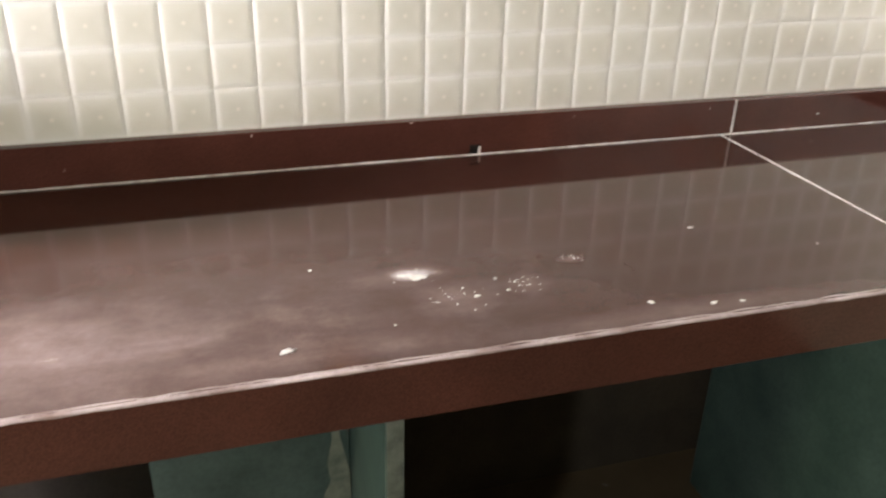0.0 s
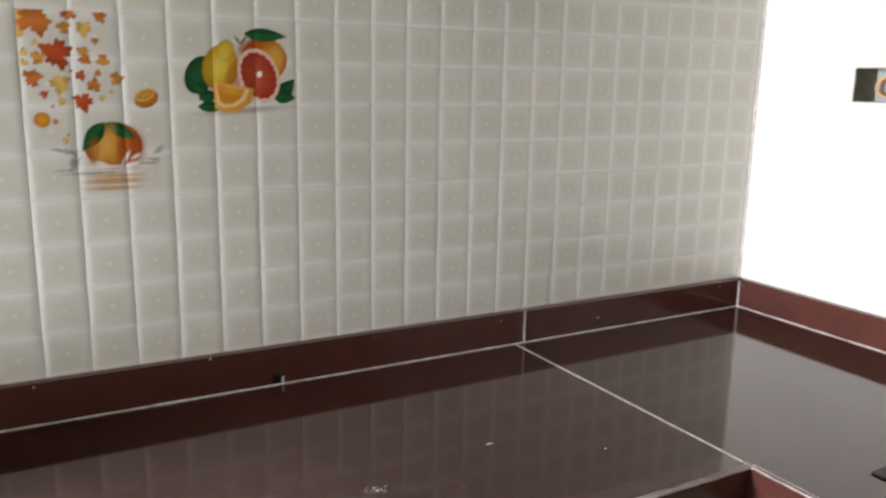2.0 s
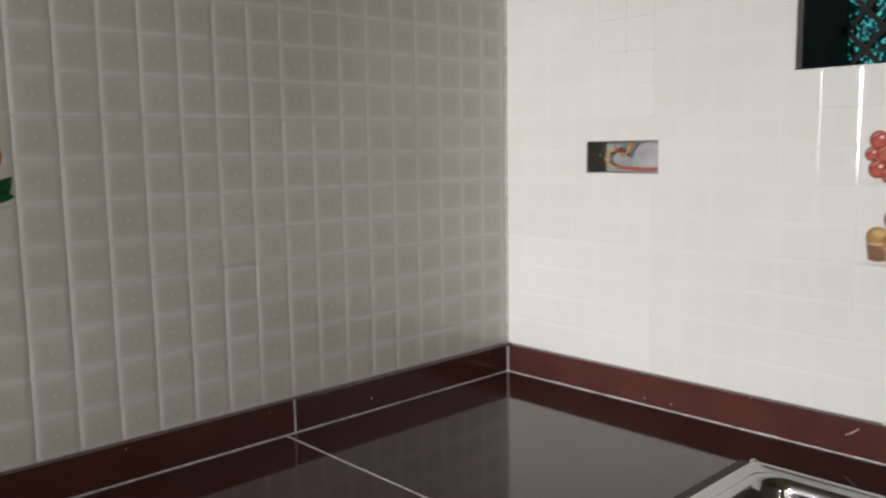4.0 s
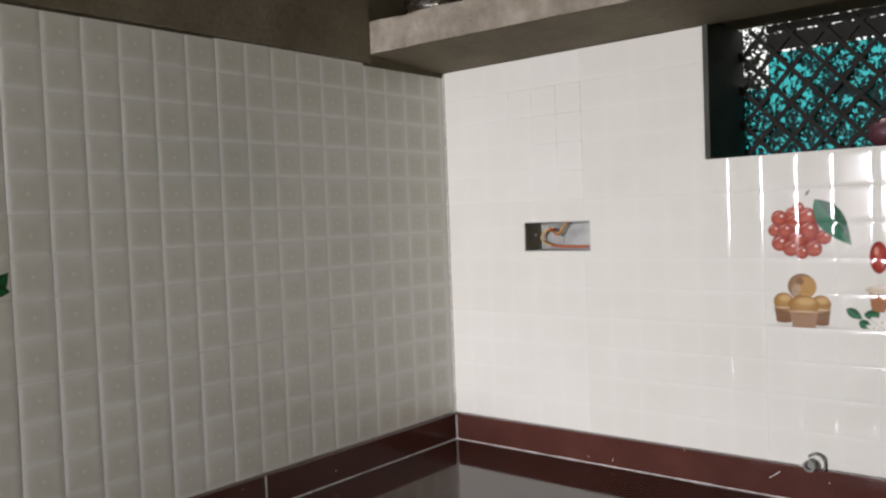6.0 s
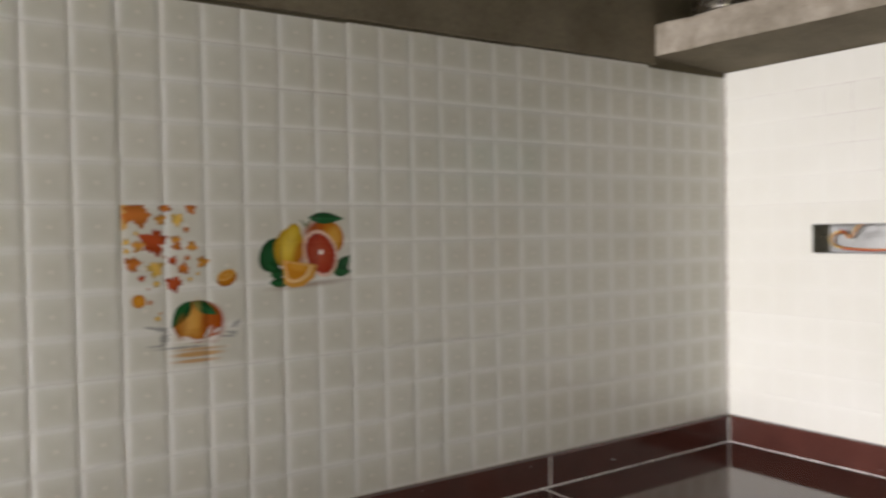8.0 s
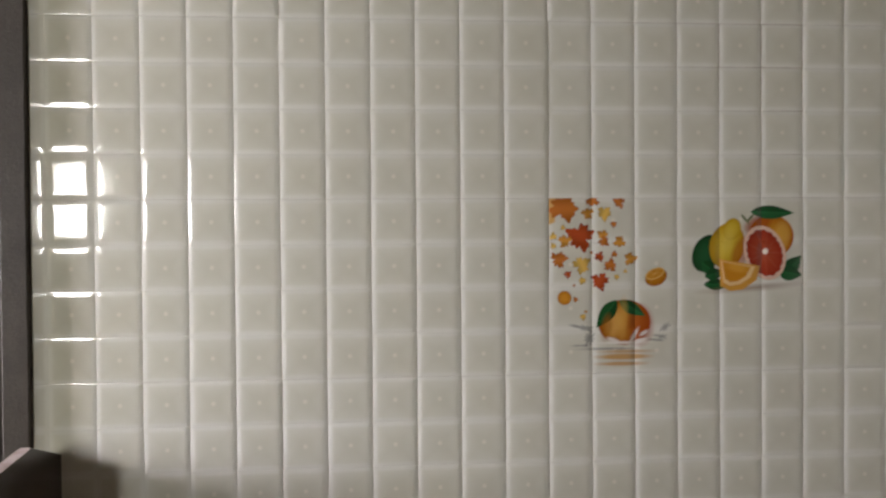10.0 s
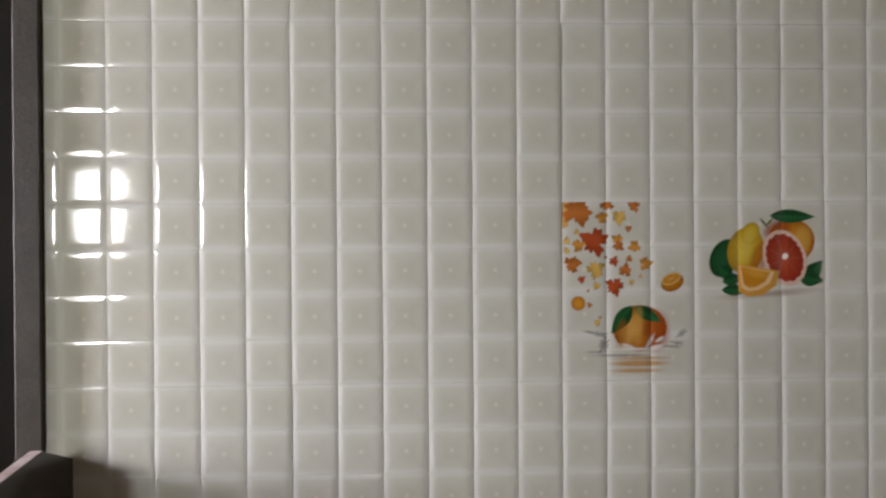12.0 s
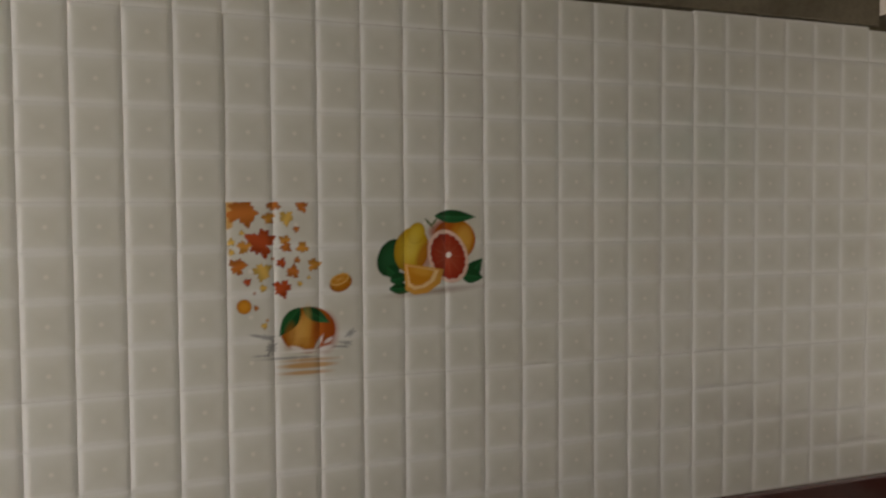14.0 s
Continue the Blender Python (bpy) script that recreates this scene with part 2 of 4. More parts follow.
FLOOR = granite_material("brown_floor_tile", (0.15, 0.115, 0.075), (0.11, 0.082, 0.054), (0.15, 0.3))[0]
JAMB = plaster_material("dark_green_paint", (0.06, 0.062, 0.046), (0.034, 0.036, 0.028), 10, 0.6, 0.002)
LATTICE = plaster_material("dark_painted_iron", (0.02, 0.018, 0.014), (0.01, 0.009, 0.007), 30, 0.75, 0.001)
WOOD = plaster_material("dark_brown_wood", (0.026, 0.018, 0.014), (0.014, 0.01, 0.008), 9, 0.55, 0.002)
LITWOOD = plaster_material("lit_brown_wood", (0.062, 0.05, 0.041), (0.036, 0.029, 0.023), 9, 0.55, 0.002)
RIM_STRIP = plaster_material("dark_brown_strip", (0.03, 0.018, 0.014), (0.015, 0.009, 0.008), 40, 0.5, 0.001)
DARK = material("painted_hole_dark", (0.008, 0.008, 0.008), 0.9)[0]


def steel(name, color, rough, stretch):
    m, t, b = material(name, color, rough, 1.0)
    n = noise_tex(t, 30, 4, stretch=stretch)
    t.links.new(ramp(t, n, ((0.3, (rough * 0.6,) * 3), (0.7, (rough * 1.5,) * 3))), b.inputs["Roughness"])
    t.links.new(ramp(t, noise_tex(t, 8, 5), ((0.3, tuple(c * 0.75 for c in color)), (0.65, color))), b.inputs["Base Color"])
    return m


STEEL = steel("stainless_steel", (0.54, 0.54, 0.52), 0.11, (1, 6, 1))
POLISHED = steel("polished_steel", (0.5, 0.47, 0.43), 0.22, (1, 1, 6))
GALV = steel("galvanised_box", (0.42, 0.42, 0.4), 0.5, (1, 1, 1))
DULL = plaster_material("dull_dark_metal", (0.32, 0.32, 0.25), (0.17, 0.175, 0.14), 30, 0.6, 0.001)
ORANGE_WIRE = material("orange_insulation", (0.5, 0.17, 0.035), 0.4)[0]
YELLOW_WIRE = material("yellow_insulation", (0.62, 0.36, 0.05), 0.4)[0]
RED_WIRE = material("red_insulation", (0.45, 0.06, 0.03), 0.4)[0]
PVC = plaster_material("grey_plastic_pipe", (0.27, 0.27, 0.245), (0.17, 0.17, 0.15), 20, 0.4, 0.001)
PUTTY = plaster_material("white_putty", (0.74, 0.72, 0.68), (0.55, 0.52, 0.48), 50, 0.8, 0.002)
ONION = granite_material("onion_skin", (0.11, 0.035, 0.045), (0.075, 0.022, 0.03), (0.5, 0.65))[0]
BARK = plaster_material("bark", (0.09, 0.065, 0.045), (0.04, 0.03, 0.02), 14)


def leaf_material():
    m, t, b = material("leaves", (0.05, 0.09, 0.03), 0.5)
    geo = t.nodes.new("ShaderNodeNewGeometry")
    t.links.new(ramp(t, geo.outputs["Random Per Island"], ((0, (0.035, 0.055, 0.03)), (1, (0.11, 0.145, 0.085)))), b.inputs["Base Color"])
    return m


def glass_material():
    m = bpy.data.materials.new("tinted_glass")
    m.use_nodes = True
    t = m.node_tree
    t.nodes.remove(t.nodes["Principled BSDF"])
    tr, gl, mx = t.nodes.new("ShaderNodeBsdfTransparent"), t.nodes.new("ShaderNodeBsdfGlossy"), t.nodes.new("ShaderNodeMixShader")
    tr.inputs[0].default_value = (0.17, 0.58, 0.59, 1)
    gl.inputs[1].default_value = 0.5
    mx.inputs[0].default_value = 0.008
    t.links.new(tr.outputs[0], mx.inputs[1]), t.links.new(gl.outputs[0], mx.inputs[2])
    t.links.new(mx.outputs[0], t.nodes["Material Output"].inputs[0])
    return m


def sky_glow():
    m = bpy.data.materials.new("bright_sky")
    m.use_nodes = True
    t = m.node_tree
    t.nodes.remove(t.nodes["Principled BSDF"])
    em = t.nodes.new("ShaderNodeEmission")
    em.inputs[0].default_value, em.inputs[1].default_value = (0.95, 1.0, 1.0, 1), 1.3
    t.links.new(em.outputs[0], t.nodes["Material Output"].inputs[0])
    return m


LEAF, GLASS, SKYGLOW = leaf_material(), glass_material(), sky_glow()

# ---------------------------------------------------------------- structure
T = 0.012                                        # tile thickness


def structure(name, bm, mat, label, category):
    return tagged(link(name, bm, mat), label, category, kind="structure")


# floor and unseen ceiling are kept dark and warm to limit bounced light
floor = structure("floor", box(XW - 0.2, XC + 0.25, YB - 0.2, 0.25, -0.1, 0.0), FLOOR, "plain brown tiled kitchen floor under the counter", "floor")
ceiling = structure("ceiling", box(XW - 0.2, XC + 0.25, YB - 0.2, 0.25, ZR, ZR + 0.12), CEMENT, "plain grey plastered ceiling slab above the kitchen", "ceiling")

wall_north = structure("wall_north", box(-0.9, XC + 0.2, T, 0.2, 0.0, ZR), CEMENT, "raw grey cement wall behind cream glazed tiles", "wall")
wall_west_end = structure("wall_north_plain", box(XW - 0.2, -0.945, -0.008, 0.2, 0.0, ZR), PITTED, "pitted white plastered wall beyond the tiles", "wall")
wall_west = empty("wall_west")
tagged(wall_west, "unseen plastered wall with a window and an added opening for fill light", "wall", kind="structure")
# the tall gap is made up, only to let the fill lamp in
for y0, y1, z0, z1 in ((YB, -1.78, 0, ZR), (-1.78, -1.22, 2.0, ZR), (-1.22, -0.51, 0, ZR), (-0.09, -0.036, 0, ZR), (-0.51, -0.09, 0, 1.29), (-0.51, -0.09, 2.11, ZR)):
    part("wall_panel", box(XW - 0.15, XW, y0, y1, z0, z1), UNSEEN_WALL, wall_west)
wall_south = empty("wall_south")
tagged(wall_south, "unseen back wall, toned to limit bounced light, with a small window", "wall", kind="structure")
for x0, x1, z0, z1 in ((XW - 0.15, -1.75, 0, ZR), (-1.55, XC + 0.2, 0, ZR), (-1.75, -1.55, 0, 1.48), (-1.75, -1.55, 1.84, ZR)):
    part("wall_panel", box(x0, x1, YB - 0.15, YB, z0, z1), UNSEEN_WALL, wall_south)

# wall with the grille window: opening from y -0.772 to -1.75, sill at 1.622
WY0, WY1, WZ0, WZ1 = -0.772, -1.75, 1.622, 1.944
wall_east = empty("wall_east")
tagged(wall_east, "cement wall clad in cream glazed tiles", "wall", kind="structure")
BX = (-0.466, -0.266, 1.413, 1.490)              # switch box recess: y, y, z, z
ex0, ex1 = XC + T, XC + 0.2
for y0, y1, z0, z1, x0 in ((BX[1], 0.012, 0, ZR, ex0), (BX[0], BX[1], 0, BX[2], ex0), (BX[0], BX[1], BX[3], ZR, ex0), (BX[0], BX[1], BX[2], BX[3], ex0 + 0.07),
                           (WY0, BX[0], 0, ZR, ex0), (WY1, WY0, 0, WZ0, ex0), (WY1, WY0, WZ1, ZR, ex0), (YB, WY1, 0, ZR, ex0)):
    part("wall_panel", box(x0, ex1, y0, y1, z0, z1), CEMENT, wall_east)

# ---------------------------------------------------------------- tiles
H, FLANK = 0.00082, 0.17                         # height of the cushions, width of their rounded flanks
RISE = tuple((FLANK * p, 1 - (1 - p) ** 2) for p in (0.0, 0.12, 0.26, 0.42, 0.6, 0.8, 1.0))
PROFILE = RISE + tuple((1 - p, h) for p, h in reversed(RISE))


def cushion(a):
    ps, hs = zip(*PROFILE)
    return np.interp(a, ps, hs)


def tile_mesh(name, u0, u1, v0, v1, fine=None, paint=None, holes=(), mat=None):
    """A tile, in its own plane: x along the wall, z up, face towards -y. u, v run over 6 x 4 cells from its lower left corner."""
    gap = 0.00025
    verts, faces, uvs = [], [], []

    def stops(a, b, n, cuts):
        out = []
        for k in range(n):
            lo, hi = max(a, k), min(b, k + 1)
            if hi - lo < 0.02:
                continue
            inner = [k + f / fine for f in range(fine + 1)] if fine else [k + p for p, _ in PROFILE]
            out.append(sorted({lo, hi, *[s for s in inner + cuts if lo < s < hi]}))
        return out

    for us in stops(u0, u1, 6, [c for h in holes for c in h[:2]]):
        for vs in stops(v0, v1, 4, [c for h in holes for c in h[2:]]):
            base = len(verts)
            for u in us:
                for v in vs:
                    fu, fv = u - math.floor(us[0] + 1e-6), v - math.floor(vs[0] + 1e-6)
                    h = H * min(cushion(fu), cushion(fv))
                    x = min(max(u * CELL, u0 * CELL + gap), u1 * CELL - gap)
                    z = min(max(v * CELL, v0 * CELL + gap), v1 * CELL - gap)
                    verts.append((x, -h, z))
                    uvs.append((u, v))
            n = len(vs)
            for i in range(len(us) - 1):
                for j in range(n - 1):
                    mu, mv = (us[i] + us[i + 1]) / 2, (vs[j] + vs[j + 1]) / 2
                    if any(h[0] < mu < h[1] and h[2] < mv < h[3] for h in holes):
                        continue
                    a = base + i * n + j
                    faces.append((a, a + n, a + n + 1, a + 1))
    me = bpy.data.meshes.new(name)
    # side rim down to the wall
    b = len(verts)
    c = [(u0 * CELL + gap, v0 * CELL + gap), (u1 * CELL - gap, v0 * CELL + gap), (u1 * CELL - gap, v1 * CELL - gap), (u0 * CELL + gap, v1 * CELL - gap)]
    for x, z in c:
        verts += [(x, 0.0, z), (x, T, z)]
        uvs += [(x / CELL, z / CELL)] * 2
    rim = 0 if holes else 4
    for i in range(rim):
        j = (i + 1) % 4
        faces.append((b + 2 * i, b + 2 * i + 1, b + 2 * j + 1, b + 2 * j))
    me.from_pydata(verts, [], faces)
    smooth = [True] * (len(faces) - rim) + [False] * rim
    me.polygons.foreach_set("use_smooth", smooth)
    layer = me.uv_layers.new(name="cell")
    idx = np.empty(len(me.loops), int)
    me.loops.foreach_get("vertex_index", idx)
    layer.data.foreach_set("uv", np.array(uvs)[idx].ravel())
    attr = me.attributes.new("print", "FLOAT_COLOR", "POINT")
    rgba = np.zeros((len(verts), 4))
    if paint:
        p = np.array(verts)
        rgba = paint(p[:, 0] * 1000, TH * 1000 - p[:, 2] * 1000)
    attr.data.foreach_set("color", rgba.ravel())
    me.materials.append(mat or TILE)
    return me


# ---- prints on the decorated tiles (millimetres: u from the left, v from the top)
class Print:
    def __init__(self, u, v):
        self.u, self.v = u, v
        self.c = np.zeros((len(u), 4))

    def lay(self, mask, color, strength=1.0):
        a = np.clip(mask, 0, 1) * strength
        color = np.array(color) if np.ndim(color) == 1 else color
        old = self.c[:, 3]
        out = a + old * (1 - a)
        safe = np.where(out > 0, out, 1)
        self.c[:, :3] = (color * a[:, None] + self.c[:, :3] * (old * (1 - a))[:, None]) / safe[:, None]
        self.c[:, 3] = out

    def local(self, cu, cv, turn):
        t = radians(turn)
        du, dv = self.u - cu, self.v - cv
        return du * math.cos(t) + dv * math.sin(t), -du * math.sin(t) + dv * math.cos(t)

    def oval(self, cu, cv, ru, rv, color, turn=0, soft=1.2, strength=1.0, rim=None, lobes=0, depth=0.0):
        a, b = self.local(cu, cv, turn)
        r = np.hypot(a / ru, b / rv)
        if lobes:
            r = r / (1 - depth * (0.5 + 0.5 * np.cos(lobes * np.arctan2(b, a))))
        m = (1 - r) * min(ru, rv) / soft + 0.5
        if rim is not None:
            f = np.clip(r, 0, 1)[:, None] ** 2
            self.lay(m, np.array(color) * (1 - f) + np.array(rim) * f, strength)
        else:
            self.lay(m, color, strength)

    def leaf(self, cu, cv, r, color, turn=0):
        """A maple leaf."""
        a, b = self.local(cu, cv, turn)
        ang = np.arctan2(b, a)
        star = 0.62 + 0.32 * np.abs(np.cos(2.5 * ang + 0.4)) + 0.13 * np.cos(3 * ang + cu) + 0.1 * np.cos(11 * ang + cv)
        m = (star * r - np.hypot(a, b)) / 1.1 + 0.5
        shade = 0.8 + 0.4 * (0.5 + 0.5 * np.sin(a / max(r, 1) * 4 + 1))
        self.lay(m, np.array(color) * shade[:, None])

    def blade(self, u0, v0, u1, v1, width, color):
        """A pointed leaf from one end to the other."""
        length = math.hypot(u1 - u0, v1 - v0)
        a, b = self.local(u0, v0, math.degrees(math.atan2(v1 - v0, u1 - u0)))
        s = np.clip(a / length, 0, 1)
        half = width * np.sin(math.pi * s ** 0.8)
        m = (half - np.abs(b)) / 1.0 + 0.3
        vein = 1 + 0.5 * np.exp(-(b / 1.5) ** 2) + 0.2 * np.sign(b)
        self.lay(np.where((a > 0) & (a < length), m, 0), np.array(color) * vein[:, None])

    def poly(self, points, color, strength=1.0, soft=1.2):
        """A convex outline."""
        d = np.full(len(self.u), 1e9)
        n = len(points)
        area = sum(points[i][0] * points[(i + 1) % n][1] - points[(i + 1) % n][0] * points[i][1] for i in range(n))
        for i in range(n):
            (ax, ay), (bx, by) = points[i], points[(i + 1) % n]
            l = math.hypot(bx - ax, by - ay)
            d = np.minimum(d, ((bx - ax) * (self.v - ay) - (by - ay) * (self.u - ax)) / l * (1 if area > 0 else -1))
        self.lay(d / soft + 0.5, color, strength)


def fruit_print(u, v):
    p = Print(u, v)
    rng = random.Random(4)
    red, rust, amber, gold = (0.42, 0.07, 0.02), (0.48, 0.15, 0.03), (0.6, 0.27, 0.05), (0.66, 0.42, 0.1)
    p.poly(((0, 0), (13, 0), (11, 40), (4, 44), (0, 44)), (0.66, 0.36, 0.08), 0.9, 3)
    for cu, cv, r, c in ((27, 15, 27, rust), (76, 4, 12, rust), (123, 7, 11, rust), (68, 26, 11, amber), (97, 26, 13, gold), (25, 50, 5, gold),
                         (113, 45, 6, rust), (55, 66, 25, red), (28, 73, 12, amber), (94, 63, 10, amber), (96, 74, 10, rust), (123, 75, 11, amber),
                         (8, 65, 7, gold), (8, 81, 6, gold), (18, 104, 15, rust), (57, 114, 16, gold), (88, 100, 9, red), (114, 96, 6, rust),
                         (107, 115, 12, rust), (142, 104, 12, amber), (33, 130, 7, red), (89, 142, 16, red), (58, 141, 7, gold), (118, 135, 5, gold),
                         (44, 149, 2.5, rust), (46, 173, 5, rust), (64, 194, 3, amber), (59, 203, 6, gold), (74, 93, 3, rust), (133, 125, 4, gold)):
        p.leaf(cu, cv, r, c, rng.uniform(0, 360))
    p.oval(27, 170, 12, 12, (0.7, 0.3, 0.03), rim=(0.5, 0.18, 0.02))
    # the cut slice
    p.oval(187, 136, 20, 15, (0.52, 0.19, 0.015), -22, rim=(0.34, 0.11, 0.008))
    p.oval(185, 130, 17.5, 9, (0.78, 0.5, 0.16), -22)
    p.oval(185, 130, 15.5, 7.2, (0.56, 0.23, 0.025), -22)
    for i in range(4):
        p.oval(185, 130, 14, 0.5, (0.75, 0.45, 0.12), -22 + i * 28 - 42, 1.2, 0.7)
    # water, then the orange that falls in, then its mirror image
    for cu, cv, ru, rv, tn in ((62, 222, 26, 5, 12), (70, 240, 9, 15, 20), (203, 222, 12, 6, -35), (196, 238, 14, 4, 8), (60, 252, 18, 2.5, 0), (188, 244, 30, 2.5, 4), (120, 258, 60, 2.5, 0)):
        p.oval(cu, cv, ru, rv, (0.27, 0.265, 0.26), tn, 2.2, 0.8, lobes=9, depth=0.6)
    p.oval(130, 272, 44, 5, (0.55, 0.28, 0.07), 0, 3, 0.85)
    p.oval(126, 284, 38, 3.5, (0.55, 0.28, 0.08), 0, 3, 0.8)
    p.oval(134, 263, 40, 3, (0.5, 0.27, 0.09), 0, 3, 0.75)
    p.oval(131, 213, 46, 39, (0.56, 0.25, 0.035), 0, rim=(0.33, 0.075, 0.006))
    p.oval(112, 215, 13, 24, (0.78, 0.45, 0.12), 12, 9, 0.6)
    p.oval(158, 218, 22, 32, (0.36, 0.05, 0.008), 0, 12, 0.7)
    p.blade(118, 175, 82, 222, 13, (0.01, 0.075, 0.022))
    p.blade(122, 176, 168, 203, 11, (0.014, 0.09, 0.03))
    p.oval(100, 222, 9, 22, (0.34, 0.12, 0.012), 8, 6, 0.55)
    p.oval(128, 207, 7, 30, (0.74, 0.42, 0.1), 4, 7, 0.5)
    for cu, cv, ru, rv, tn in ((112, 244, 12, 4, 20), (148, 236, 14, 3, -60), (160, 244, 12, 3, -10), (128, 248, 40, 2.5, 0), (165, 232, 8, 3, -30)):
        p.oval(cu, cv, ru, rv, (0.82, 0.8, 0.76), tn, 2.5, 0.85)
    # the fruit group
    k = lambda cx, cy: (238 + cx * 0.3207, -8.6 + cy * 0.317)
    s = 0.319
    u1, v1 = k(110, 330)
    p.oval(u1 + 3, v1, 75 * s, 105 * s, (0.016, 0.1, 0.035), 25, rim=(0.006, 0.045, 0.015))
    for a, b, w in (((95, 380), (170, 440), 12), ((105, 500), (260, 500), 10), ((110, 455), (220, 430), 11), ((540, 470), (650, 345), 15), ((520, 430), (655, 455), 14)):
        p.blade(*k(*a), *k(*b), w, (0.01, 0.08, 0.025))
    p.oval(*k(380, 520), 190 * s, 14 * s, (0.25, 0.13, 0.07), -4, 8, 0.65)
    p.oval(*k(480, 240), 128 * s, 118 * s, (0.62, 0.27, 0.025), 0, rim=(0.42, 0.11, 0.008))
    p.oval(*k(405, 175), 80 * s, 45 * s, (0.36, 0.06, 0.008), -25, 8, 0.75)
    p.oval(*k(540, 240), 45 * s, 80 * s, (0.82, 0.5, 0.1), 10, 9, 0.5)
    p.oval(*k(235, 290), 98 * s, 125 * s, (0.68, 0.47, 0.045), 14, rim=(0.45, 0.25, 0.012))
    p.oval(*k(262, 200), 48 * s, 62 * s, (0.68, 0.47, 0.045), 22, rim=(0.5, 0.3, 0.02))
    p.oval(*k(235, 270), 30 * s, 75 * s, (0.78, 0.6, 0.12), 15, 9, 0.5)
    p.oval(*k(310, 330), 45 * s, 90 * s, (0.4, 0.07, 0.01), 20, 7, 0.6)
    p.blade(*k(365, 105), *k(612, 112), 12, (0.012, 0.085, 0.028))
    p.blade(*k(310, 115), *k(365, 180), 2.4, (0.1, 0.13, 0.06))
    p.blade(*k(345, 160), *k(390, 110), 2.4, (0.1, 0.13, 0.06))
    p.oval(*k(445, 330), 114 * s, 152 * s, (0.82, 0.64, 0.54), -22, rim=(0.78, 0.54, 0.42), soft=0.9)
    p.oval(*k(445, 330), 99 * s, 134 * s, (0.42, 0.062, 0.026), -22, rim=(0.33, 0.03, 0.014), lobes=18, depth=0.05)
    for i in range(9):
        t = i * 2 * math.pi / 9
        a, b = k(445 + 70 * math.cos(t) * 0.9, 330 + 105 * math.sin(t) * 0.9)
        p.oval((a + k(445, 330)[0]) / 2, (b + k(445, 330)[1]) / 2, 17, 0.6, (0.7, 0.25, 0.16), math.degrees(math.atan2(b - k(445, 330)[1], a - k(445, 330)[0])), 1.5, 0.22)
    p.oval(*k(448, 322), 15 * s, 17 * s, (0.9, 0.82, 0.74), 30)
    # the wedge
    w = [(k(*q)[0] - 2, k(*q)[1] + 3) for q in ((195, 352), (425, 392), (405, 470), (330, 520), (255, 528), (205, 500))]
    p.poly(w, (0.68, 0.33, 0.06))
    w2 = [(k(*q)[0] - 2, k(*q)[1] + 3) for q in ((207, 362), (395, 396), (370, 455), (315, 490), (255, 500), (220, 478))]
    p.poly(w2, (0.85, 0.6, 0.3))
    w3 = [(k(*q)[0] - 2, k(*q)[1] + 3) for q in ((212, 366), (372, 398), (345, 448), (300, 475), (258, 480), (228, 460))]
    p.poly(w3, (0.62, 0.25, 0.02), soft=3)
    p.oval(*k(290, 410), 55 * s, 22 * s, (0.8, 0.42, 0.06), 12, 6, 0.6)
    return p.c


